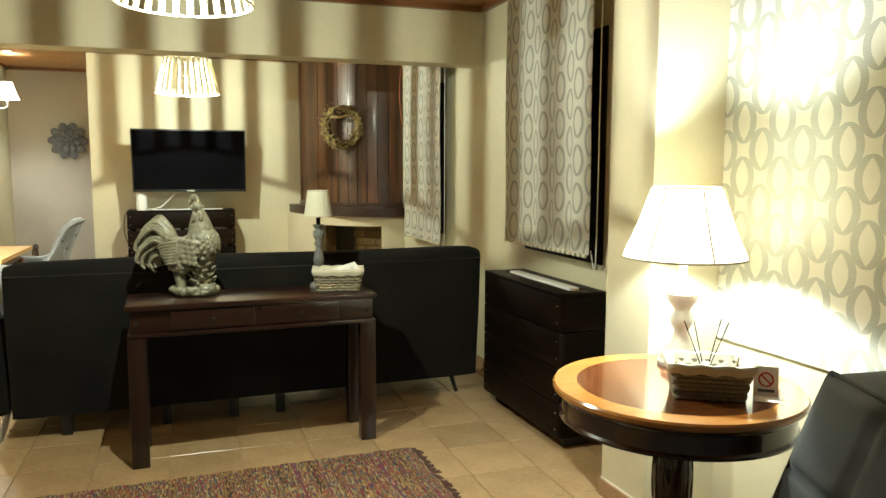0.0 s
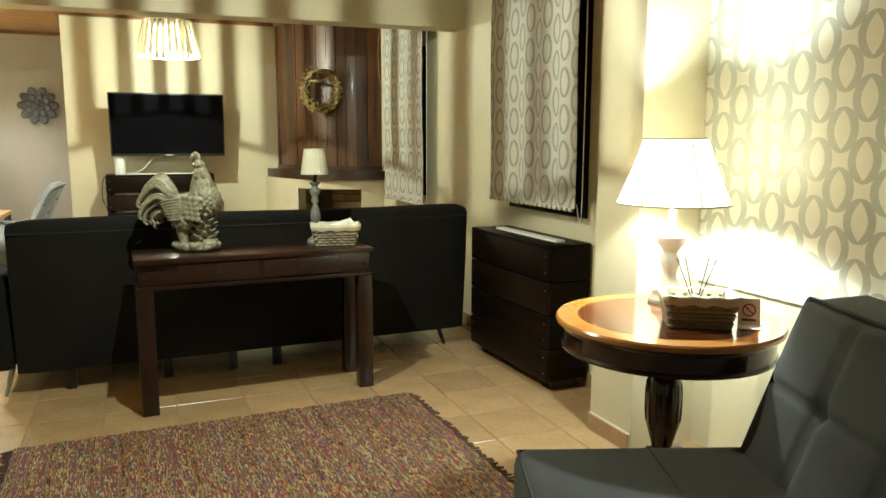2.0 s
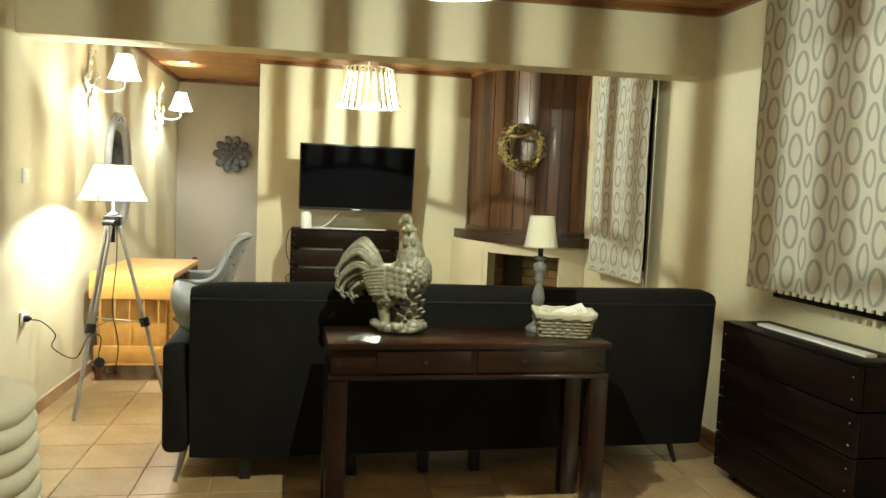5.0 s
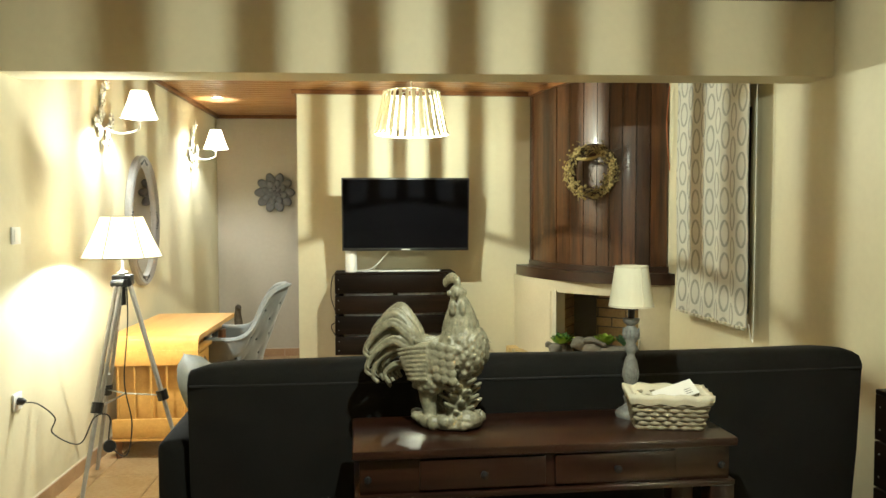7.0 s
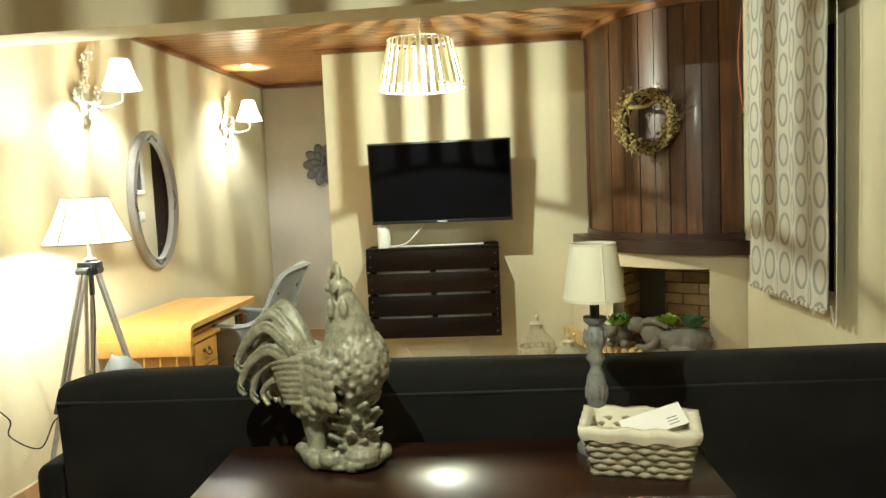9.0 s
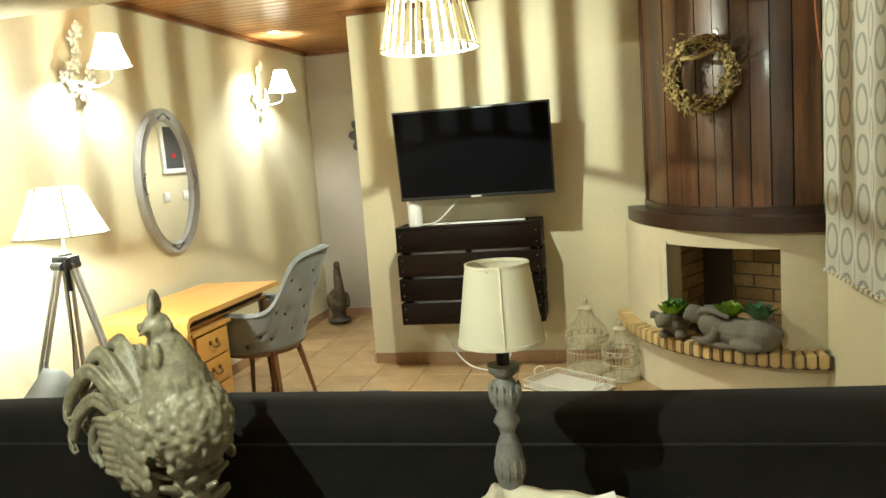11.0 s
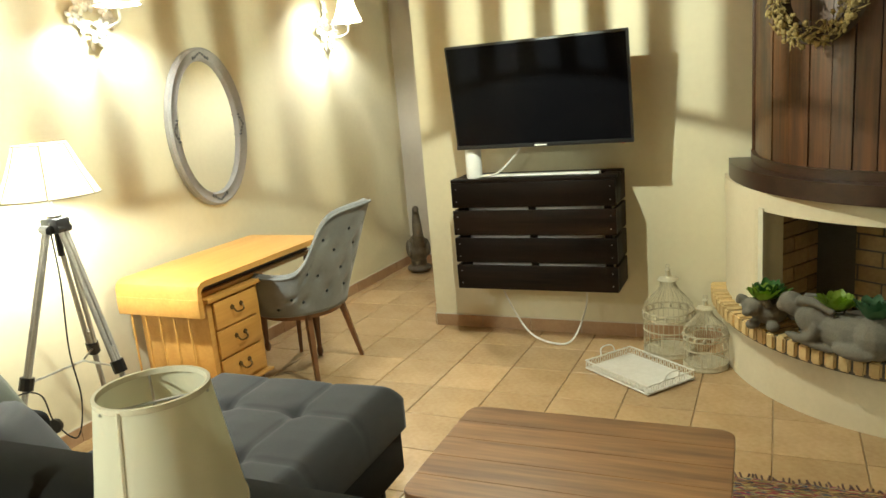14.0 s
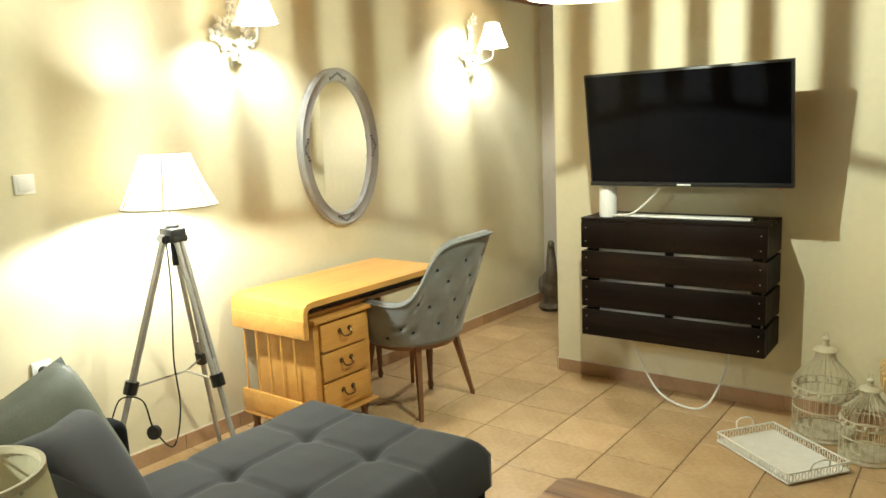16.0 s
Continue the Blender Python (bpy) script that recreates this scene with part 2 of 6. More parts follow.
M_MIRROR = mat("mirror_glass", (0.9, 0.9, 0.9), (0.88, 0.88, 0.88), rough=0.02, metal=1.0, bump=0)
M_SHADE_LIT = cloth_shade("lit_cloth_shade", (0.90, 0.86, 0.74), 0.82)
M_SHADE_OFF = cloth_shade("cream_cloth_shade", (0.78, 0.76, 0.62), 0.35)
M_SHADE_RIM = mat("shade_trim", (0.50, 0.45, 0.34), rough=0.8, fine=150)
M_SLAT = cloth_shade("cream_slat", (0.78, 0.73, 0.56), 0.10)
M_BULB = glow("bulb_glass", (1.0, 0.82, 0.55), 25.0)
M_WHITE = mat("white_plastic", (0.78, 0.78, 0.75), (0.74, 0.74, 0.71), rough=0.35, bump=0.02)
M_WHITEMETAL = mat("white_enamel", (0.72, 0.70, 0.64), (0.62, 0.60, 0.53), rough=0.4, scale=30, fine=90, bump=0.1)
M_CREAMMETAL = mat("cream_wire", (0.55, 0.50, 0.36), (0.42, 0.37, 0.25), rough=0.5, scale=40, fine=150, bump=0.2)
M_CHROME = mat("brushed_steel", (0.55, 0.55, 0.55), (0.45, 0.45, 0.45), rough=0.3, metal=1.0, bump=0.03)
M_ALU = mat("grey_tripod_leg", (0.40, 0.39, 0.37), (0.31, 0.30, 0.28), rough=0.45, scale=20, bump=0.1)
M_BLACK = mat("black_plastic", (0.012, 0.012, 0.013), (0.009, 0.009, 0.01), rough=0.4, bump=0.03)
M_SCREEN = mat("tv_screen", (0.004, 0.004, 0.005), (0.003, 0.003, 0.004), rough=0.14, bump=0, spec=0.16)
M_CABLE_BLACK = mat("black_cable", (0.012, 0.012, 0.012), rough=0.5, bump=0)
M_CABLE_WHITE = mat("white_cable", (0.70, 0.68, 0.62), rough=0.5, bump=0)
M_CABLE_ORANGE = mat("orange_cable", (0.45, 0.13, 0.04), rough=0.5, bump=0)
M_BRASS = mat("dark_brass", (0.16, 0.10, 0.04), rough=0.4, metal=0.8, bump=0.05)
M_WICKER = mat("grey_wicker", (0.34, 0.30, 0.21), (0.20, 0.17, 0.11), rough=0.7, scale=30, fine=120, bump=0.3, spread=0.15)
M_LINER = mat("cream_linen", (0.66, 0.62, 0.48), (0.56, 0.52, 0.40), rough=0.9, scale=14, fine=220, bump=0.4)
M_PAPER = mat("white_paper", (0.80, 0.79, 0.74), (0.77, 0.76, 0.71), rough=0.8, bump=0.02)
M_INK = mat("grey_ink", (0.12, 0.12, 0.12), rough=0.8, bump=0)
M_RED = mat("red_print", (0.55, 0.03, 0.03), rough=0.6, bump=0)
M_BRICK = mat("yellow_firebrick", (0.62, 0.46, 0.22), (0.50, 0.35, 0.15), rough=0.8, scale=12, fine=80, bump=0.35, spread=0.14)
# Chamber bricks, darker and more varied in tone than the hearth bricks.
M_BRICK_IN = mat("chamber_firebrick", (0.50, 0.34, 0.15), (0.33, 0.21, 0.09), rough=0.85, scale=9, fine=60, bump=0.4, spread=0.22)
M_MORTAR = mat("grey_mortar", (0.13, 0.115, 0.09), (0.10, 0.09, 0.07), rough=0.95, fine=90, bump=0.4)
M_LEAF = mat("succulent_green", (0.12, 0.30, 0.07), (0.06, 0.18, 0.045), rough=0.45, scale=20, spread=0.1)
M_LEAF_LIGHT = mat("lime_leaf", (0.36, 0.52, 0.06), (0.22, 0.36, 0.04), rough=0.45, scale=20)
M_LEAF_BLUE = mat("blue_green_leaf", (0.12, 0.26, 0.13), (0.07, 0.17, 0.08), rough=0.5, scale=20)
M_STRAW = mat("dried_straw", (0.42, 0.33, 0.13), (0.24, 0.17, 0.06), rough=0.85, scale=20, fine=80)
M_TWIG = mat("dark_twig", (0.07, 0.045, 0.025), (0.04, 0.025, 0.015), rough=0.85)
M_REED = mat("dark_reed", (0.03, 0.022, 0.018), rough=0.7)
M_GLASS_NIGHT = mat("night_window_glass", (0.006, 0.007, 0.009), rough=0.06, bump=0)
M_BLIND = ovals("oval_blind_cloth", (0.53, 0.515, 0.445), (0.27, 0.268, 0.235), 0.185, 0.192, (1.96, 1.56), (0.235, 0.145, 0.42))
M_PAPERWALL = ovals("oval_wallpaper", (0.64, 0.635, 0.53), (0.35, 0.355, 0.30), 0.186, 0.208, (0.275, 1.39), (0.335, 0.17, 0.385))
M_RUG = woven("rag_rug_weave", 0)
M_RUG_B = woven("rag_rug_weave_red", 1)
M_FRINGE = mat("rug_fringe", (0.10, 0.05, 0.035), rough=0.95)


# ---- mesh helpers ----
def box(lo, hi, bevel=0.0, bm=None, seg=2):
    bm = bm or bmesh.new()
    v = bmesh.ops.create_cube(bm, size=1)["verts"]
    for q in v:
        q.co = Vector([(l + h) / 2 + c * (h - l) for l, h, c in zip(lo, hi, q.co)])
    if bevel:
        es = {e for q in v for e in q.link_edges}
        bmesh.ops.bevel(bm, geom=list(es), offset=bevel, segments=seg, affect="EDGES", profile=0.5)
    return bm


def lathe(profile, seg=32, bm=None, at=(0, 0, 0), scale=(1, 1)):
    bm = bm or bmesh.new()
    rings = []
    for r, z in profile:
        r = max(r, 0.0004)
        rings.append([bm.verts.new((at[0] + r * scale[0] * math.cos(2 * math.pi * i / seg), at[1] + r * scale[1] * math.sin(2 * math.pi * i / seg), at[2] + z)) for i in range(seg)])
    for a, b in zip(rings, rings[1:]):
        for i in range(seg):
            j = (i + 1) % seg
            bm.faces.new((a[i], a[j], b[j], b[i]))
    return bm


def tube(points, radius, seg=8, bm=None, end=None):
    """A round rod along points, tapering to end, closed at both ends."""
    bm = bm or bmesh.new()
    pts = [Vector(p) for p in points]
    up = Vector((0.13, 0.29, 0.95))
    rings = []
    for i, p in enumerate(pts):
        d = (pts[min(i + 1, len(pts) - 1)] - pts[max(i - 1, 0)]).normalized()
        s = d.cross(up)
        s = s.normalized() if s.length > 0.05 else d.cross(Vector((1, 0, 0))).normalized()
        u = s.cross(d)
        r = radius if end is None else radius + (end - radius) * i / (len(pts) - 1)
        rings.append([bm.verts.new(p + r * (s * math.cos(2 * math.pi * k / seg) + u * math.sin(2 * math.pi * k / seg))) for k in range(seg)])
    for a, b in zip(rings, rings[1:]):
        for k in range(seg):
            j = (k + 1) % seg
            bm.faces.new((a[k], a[j], b[j], b[k]))
    bm.faces.new(rings[0][::-1])
    bm.faces.new(rings[-1])
    return bm


def curve_points(knots, steps=8):
    """A smooth line through the knots."""
    k = [Vector(p) for p in knots]
    k = [k[0] * 2 - k[1]] + k + [k[-1] * 2 - k[-2]]
    out = []
    for a, b, c, d in zip(k, k[1:], k[2:], k[3:]):
        for i in range(steps):
            t = i / steps
            out.append(0.5 * (2 * b + (c - a) * t + (2 * a - 5 * b + 4 * c - d) * t * t + (3 * b - a - 3 * c + d) * t ** 3))
    out.append(k[-2])
    return out


def prism(poly, z0, z1, bm=None):
    bm = bm or bmesh.new()
    lo = [bm.verts.new((x, y, z0)) for x, y in poly]
    hi = [bm.verts.new((x, y, z1)) for x, y in poly]
    n = len(poly)
    bm.faces.new(lo[::-1])
    bm.faces.new(hi)
    for i in range(n):
        j = (i + 1) % n
        bm.faces.new((lo[i], lo[j], hi[j], hi[i]))
    return bm


def blob(c, r, bm, turn=None, seg=12):
    v = bmesh.ops.create_uvsphere(bm, u_segments=seg, v_segments=max(6, seg // 2 + 1), radius=1)["verts"]
    m = (turn or Matrix()).to_3x3()
    for q in v:
        q.co = m @ Vector((q.co.x * r[0], q.co.y * r[1], q.co.z * r[2])) + Vector(c)
    return bm


def moved(bm, m):
    bmesh.ops.transform(bm, matrix=m, verts=bm.verts)
    return bm


def mesh(name, bm, material, smooth=None):
    me = bpy.data.meshes.new(name)
    bmesh.ops.recalc_face_normals(bm, faces=bm.faces)
    bm.to_mesh(me)
    bm.free()
    me.materials.append(material)
    if smooth is not None:
        me.shade_smooth() if smooth >= 180 else me.set_sharp_from_angle(angle=radians(smooth))
    return me


def part(name, bm, material, parent, label="", smooth=35, m=None):
    ob = new(name, mesh(name, bm, material, smooth))
    ob.parent = parent
    if m is not None:
        ob.matrix_basis = m
    return tagged(ob, label)


def thing(name, label, category, at=(0, 0, 0), rz=0, group=""):
    ob = new(name)
    ob.empty_display_size = 0.05
    ob.matrix_basis = pose(*at, 0, 0, rz)
    return tagged(ob, label, category, group)


def setting(name, bm, material, label="", smooth=None):
    ob = new(name, mesh(name, bm, material, smooth))
    return tagged(ob, label, kind="structure")


def single(name, bm, material, label, category, at=(0, 0, 0), rz=0, smooth=35, group=""):
    ob = new(name, mesh(name, bm, material, smooth))
    ob.matrix_basis = pose(*at, 0, 0, rz)
    return tagged(ob, label, category, group)


def loft(rows, bm=None, closed=False):
    """Faces between rows of points."""
    bm = bm or bmesh.new()
    vs = [[bm.verts.new(p) for p in r] for r in rows]
    for a, b in zip(vs, vs[1:]):
        n = len(a)
        for i in range(n if closed else n - 1):
            j = (i + 1) % n
            bm.faces.new((a[i], a[j], b[j], b[i]))
    return bm


def pillow(w, h, t, n=14, sharp=0.5):
    """A stuffed cushion with pinched corners, lying in x and z, thick in y."""
    def place(i, j, s):
        u, v = 2 * i / n - 1, 2 * j / n - 1
        k = max(0.0, (1 - u ** 4) * (1 - v ** 4)) ** sharp
        pin = 1 - 0.07 * (1 - abs(u)) * abs(v) ** 3 - 0.0 * u
        pin2 = 1 - 0.07 * (1 - abs(v)) * abs(u) ** 3
        return (u * w / 2 * pin2, s * t / 2 * k, v * h / 2 * pin)
    bm = bmesh.new()
    for s in (-1, 1):
        loft([[place(i, j, s) for i in range(n + 1)] for j in range(n + 1)], bm)
    bmesh.ops.remove_doubles(bm, verts=bm.verts, dist=0.0005)
    return bm


# ---- structure ----
CEIL = 2.52
LEFT0, LEFT1 = (-1.529, 2.04), (-1.265, 8.0)


def slab(name, poly, z0, z1, material, label=""):
    return setting(name, prism(poly, z0, z1), material, label)


floor = slab("floor", [(-4.3, -4.3), (3.2, -4.3), (3.2, 8.3), (-4.3, 8.3)], -0.15, -0.006, M_GROUT, "floor bed under terracotta tiles with grout joints")
slab("ceiling_base", [(-4.3, -4.3), (3.2, -4.3), (3.2, 8.3), (-4.3, 8.3)], CEIL + 0.02, CEIL + 0.15, M_TRIM, "dark backing above the wooden ceiling boards")
bm = bmesh.new()
y = -4.1
while y < 8.1:
    box((-4.2, y + 0.003, CEIL), (3.1, y + 0.097, CEIL + 0.018), 0.004, bm, 1)
    y += 0.1
setting("ceiling", bm, M_CEIL, "varnished orange-brown tongue and groove pine ceiling")

# outer and inner walls
slab("wall_left", [LEFT0, LEFT1, (LEFT1[0] - 0.2, LEFT1[1]), (LEFT0[0] - 0.2, LEFT0[1])], 0, CEIL + 0.01, M_WALL, "cream painted wall with light stripes")
slab("wall_partition", [(-4.1, 2.06), (-4.1, 2.28), (-1.733, 2.28), (-1.733, 2.06)], 0, CEIL + 0.01, M_WALL, "cream painted wall beside the beam")
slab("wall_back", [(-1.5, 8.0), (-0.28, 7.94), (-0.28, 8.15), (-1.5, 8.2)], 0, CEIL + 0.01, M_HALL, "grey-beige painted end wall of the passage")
slab("wall_television", [(-0.32, 6.335), (2.42, 6.25), (2.42, 6.47), (-0.08, 6.55), (-0.08, 7.46), (-0.32, 7.46)], 0, CEIL + 0.01, M_WALL, "cream painted wall behind the television")
slab("wall_over_door", [(-0.32, 7.461), (-0.08, 7.461), (-0.08, 7.95), (-0.32, 7.938)], 2.08, CEIL + 0.01, M_WALL, "cream painted wall above the passage door")
door = slab("door_1", [(-0.22, 7.465), (-0.18, 7.465), (-0.18, 7.94), (-0.22, 7.938)], 0.005, 2.075, M_DARKWOOD_Z, "dark brown wooden door closing the side of the passage")
part("door_handle", tube(curve_points([(-0.22, 7.52, 1.02), (-0.27, 7.52, 1.02), (-0.275, 7.56, 1.02), (-0.275, 7.63, 1.02)]), 0.009, 8), M_BRASS, door)
slab("wall_outer_left", [(-4.3, -4.3), (-4.1, -4.3), (-4.1, 2.28), (-4.3, 2.28)], 0, CEIL + 0.01, M_WALL, "cream painted wall")
slab("wall_outer_south", [(-4.1, -4.3), (2.42, -4.3), (2.42, -4.1), (-4.1, -4.1)], 0, CEIL + 0.01, M_WALL, "cream painted wall")


def wall_right(name, x0, x1, y0, y1, hole):
    """A wall along y with one window hole (y0, y1, z0, z1)."""
    b = bmesh.new()
    a0, a1, c0, c1 = hole
    box((x0, y0, 0), (x1, a0, CEIL + 0.01), 0, b)
    box((x0, a1, 0), (x1, y1, CEIL + 0.01), 0, b)
    box((x0, a0, 0), (x1, a1, c0), 0, b)
    box((x0, a0, c1), (x1, a1, CEIL + 0.01), 0, b)
    return setting(name, b, M_WALL, "cream painted outer wall with a window opening")


WIN_A = (1.80, 2.66, 0.93, 2.13)
WIN_B = (4.09, 5.00, 0.90, 2.10)
wall_right("wall_right_front", 2.42, 2.68, 1.24, 3.40, WIN_A)
wall_right("wall_right_rear", 2.42, 2.68, 3.40, 6.47, WIN_B)
slab("pier", [(2.08, 0.94), (2.68, 0.94), (2.68, 1.24), (2.08, 1.24)], 0, CEIL + 0.01, M_WALL, "cream painted pier beside the wallpapered recess")
slab("wall_recess_dado", [(2.42, -4.3), (2.68, -4.3), (2.68, 0.94), (2.42, 0.94)], 0, CEIL + 0.01, M_WALL, "cream painted wall below the wallpaper")
wp = setting("wallpaper", box((2.405, -4.08, 0.745), (2.418, 0.937, CEIL)), M_PAPERWALL, "cream wallpaper with rows of grey ovals")

# beam between the two rooms
slab("beam", [(-1.455, 3.645), (2.42, 3.36), (2.42, 3.56), (-1.45, 3.85)], 2.135, CEIL + 0.012, M_WALL, "cream painted beam between the two rooms")
# mouldings under the ceiling
for nm, p in (("trim_left", [LEFT0, LEFT1, (LEFT1[0] + 0.035, LEFT1[1]), (LEFT0[0] + 0.035, LEFT0[1])]),
              ("trim_back", [(-1.23, 7.985), (-0.32, 7.943), (-0.32, 7.90), (-1.23, 7.945)]),
              ("trim_television", [(-0.36, 6.337), (1.66, 6.272), (1.66, 6.235), (-0.36, 6.30)]),
              ("trim_return", [(-0.355, 6.337), (-0.32, 6.337), (-0.32, 7.90), (-0.355, 7.90)]),
              ("trim_beam", [(-1.46, 3.65), (2.40, 3.358), (2.40, 3.325), (-1.46, 3.615)]),
              ("trim_right", [(2.385, 1.25), (2.42, 1.25), (2.42, 3.325), (2.385, 3.325)])):
    slab(nm, p, CEIL - 0.035, CEIL - 0.001, M_TRIM, "brown wooden ceiling moulding")


def skirting(name, a, b, inward):
    """Tiles along a wall foot from a to b, with a pale joint line on top."""
    a, b = Vector((*a, 0)), Vector((*b, 0))
    d = (b - a).normalized()
    nrm = Vector((-d.y, d.x, 0)) * inward
    root = setting(name, prism([(p.x, p.y) for p in (a, b, b + nrm * 0.006, a + nrm * 0.006)], 0.0, 0.083), M_GROUT_PALE, "terracotta skirting tiles with a pale top joint")
    s, k, total = 0.0, 0, (b - a).length
    base = None
    while s < total - 0.02:
        e = min(s + 0.33, total)
        q = [a + d * (s + 0.0015), a + d * (e - 0.0015)]
        me = mesh("skirting_tile", prism([(p.x, p.y) for p in (q[0] + nrm * 0.003, q[1] + nrm * 0.003, q[1] + nrm * 0.012, q[0] + nrm * 0.012)], 0.0, 0.078), M_SKIRT)
        o = new("tile", me)
        o.parent = root
        s = e
    return root


skirting("skirting_left", (-1.528, 2.06), (-1.268, 7.96), -1)
skirting("skirting_television", (-0.318, 6.334), (1.50, 6.279), -1)
skirting("skirting_return", (-0.321, 7.45), (-0.321, 6.335), -1)
skirting("skirting_back", (-1.25, 7.985), (-0.33, 7.945), -1)
skirting("skirting_right", (2.419, 1.25), (2.419, 3.45), 1)
skirting("skirting_pier", (2.079, 0.945), (2.079, 1.24), 1)


def window(name, x, hole, label):
    y0, y1, z0, z1 = hole
    root = tagged(new(name), label, kind="structure")
    root.location = (x, 0, 0)
    f = 0.05
    for nm, lo, hi in (("window_frame", (-0.012, y0, z0), (0.06, y0 + f, z1)), ("window_frame", (-0.012, y1 - f, z0), (0.06, y1, z1)),
                       ("window_frame", (-0.012, y0 + f, z0), (0.06, y1 - f, z0 + f)), ("window_frame", (-0.012, y0 + f, z1 - f), (0.06, y1 - f, z1)),
                       ("window_frame", (-0.004, (y0 + y1) / 2 - 0.03, z0 + f), (0.055, (y0 + y1) / 2 + 0.03, z1 - f))):
        part(nm, box(lo, hi, 0.004), M_BLACKWOOD_Y, root)
    for a, b in ((y0 + f, (y0 + y1) / 2 - 0.03), ((y0 + y1) / 2 + 0.03, y1 - f)):
        part("pane", box((0.02, a, z0 + f), (0.03, b, z1 - f)), M_GLASS_NIGHT, root)
    return root


window("window_1", 2.42, WIN_A, "black stained wooden window against the night")
window("window_2", 2.42, WIN_B, "black stained wooden window against the night")


def blind(x, y0, y1, z0, z1, waves):
    root = thing("roman_blind", "cream fabric window blind printed with grey ovals, drawn down", "blind", (x, 0, 0), group="window blinds")
    n = 60
    front, back = [], []
    for j in range(13):
        z = z0 + (z1 - z0) * j / 12
        sway = 0.012 * math.sin(j * 0.7)
        r = []
        for i in range(n + 1):
            u = i / n
            yy = y0 + (y1 - y0) * u
            r.append((0.010 * math.sin(u * waves * 6.283 + 0.6) * (1.15 - j / 14) + sway * 0.3, yy, z))
        front.append(r)
        back.append([(p[0] + 0.004, p[1], p[2]) for p in r])
    b = loft(front)
    loft(back, b)
    loft([front[0], back[0]], b)
    loft([[r[0] for r in front], [r[0] for r in back]], b)
    loft([[r[-1] for r in front], [r[-1] for r in back]], b)
    part("cloth", b, M_BLIND, root, smooth=180)
    part("head_rail", box((-0.01, y0, z1), (2.419 - x, y1, z1 + 0.035), 0.005), M_WHITE, root)
    k = int((y1 - y0) / 0.05)
    hem = None
    for i in range(k):
        yy = y0 + (i + 0.2) * (y1 - y0) / k
        if hem is None:
            hem = mesh("hem_tab", box((-0.009, 0, z0 - 0.016), (0.006, 0.03, z0 + 0.002), 0.003, None, 1), M_LINER)
        o = new("hem_tab", hem)
        o.parent, o.location = root, (0, yy, 0)
    part("pull_cord", tube(curve_points([(0.03, y0 - 0.035, z1), (0.03, y0 - 0.035, z0 + 0.1), (0.028, y0 - 0.02, z0 - 0.06), (0.026, y0 + 0.01, z0 + 0.02)]), 0.0025, 6), M_WHITE, root)
    return root


blind(2.30, 1.76, 2.735, 0.99, 2.47, 5)
blind(2.31, 3.93, 4.84, 0.845, 2.43, 5)


# ---- front room ----
def rug(name, x0, x1, y0, y1, material, rz, label, fringe_axis):
    root = thing(name, label, "rug", ((x0 + x1) / 2, (y0 + y1) / 2, 0.0), rz)
    w, d = (x1 - x0) / 2, (y1 - y0) / 2
    nx, ny = 60, 44
    def row(j, dz):
        return [(-w + 2 * w * i / nx + 0.004 * math.sin(j * 1.7), -d + 2 * d * j / ny + 0.004 * math.sin(i * 1.3), dz + (0.002 * math.sin(i * 2.1 + j) if dz else 0)) for i in range(nx + 1)]
    b = loft([row(j, 0.012) for j in range(ny + 1)])
    loft([row(j, 0.0) for j in range(ny + 1)], b)
    part("weave", b, material, root, smooth=180)
    rnd = random.Random(4)
    b = bmesh.new()
    length = d if fringe_axis == 0 else w
    k = int(length * 2 / 0.018)
    for s in (-1, 1):
        for i in range(k):
            q = -length + 2 * length * (i + 0.5) / k
            o = s * ((w if fringe_axis == 0 else d))
            e = o + s * rnd.uniform(0.025, 0.05)
            j = q + rnd.uniform(-0.012, 0.012)
            pts = [(o, q, 0.008), (e, j, 0.003)] if fringe_axis == 0 else [(q, o, 0.008), (j, e, 0.003)]
            tube(pts, 0.004, 5, b)
    tagged(part("fringe", b, M_FRINGE, root), kind="stuff")
    return root


rug("woven_rug", -0.39, 1.45, 0.55, 2.02, M_RUG, 0, "multicoloured striped rag rug on the tiled floor", 0)
rug("woven_rug", 1.15, 2.33, 3.55, 4.74, M_RUG_B, 0, "dark red patterned woven rug under the coffee table", 1)


def console_table():
    r = thing("console_table", "dark brown wooden console table behind the sofa", "table", (0.735, 2.40, 0))
    w, d = 0.60, 0.19
    part("tabletop", box((-w, -d, 0.755), (w, d, 0.782), 0.006), M_DARKWOOD, r)
    part("apron", box((-w + 0.02, -d + 0.02, 0.645), (w - 0.02, d - 0.01, 0.755), 0.003), M_DARKWOOD, r)
    part("lower_moulding", box((-w + 0.005, -d + 0.005, 0.628), (w - 0.005, d, 0.647), 0.006), M_DARKWOOD, r)
    for x0, x1 in ((-0.40, -0.015), (0.015, 0.40)):
        dr = part("drawer", box((x0, -d + 0.008, 0.656), (x1, -d + 0.026, 0.747), 0.004), M_DARKWOOD, r)
        part("knob", lathe([(0.0, 0), (0.008, 0.0), (0.006, 0.008), (0.012, 0.014), (0.012, 0.02), (0, 0.024)], 14), M_BLACK, dr, m=pose((x0 + x1) / 2, -d + 0.008, 0.70, 90))
    for x in (-w + 0.045, w - 0.045):
        part("bolt", lathe([(0.012, 0), (0.01, 0.006), (0, 0.008)], 12), M_BLACK, r, m=pose(x, -d + 0.02, 0.69, 90))
        for yy in (-d + 0.045, d - 0.05):
            part("leg", box((x - 0.04, yy - 0.035, 0.0), (x + 0.04, yy + 0.035, 0.629), 0.005), M_DARKWOOD_Z, r)


console_table()


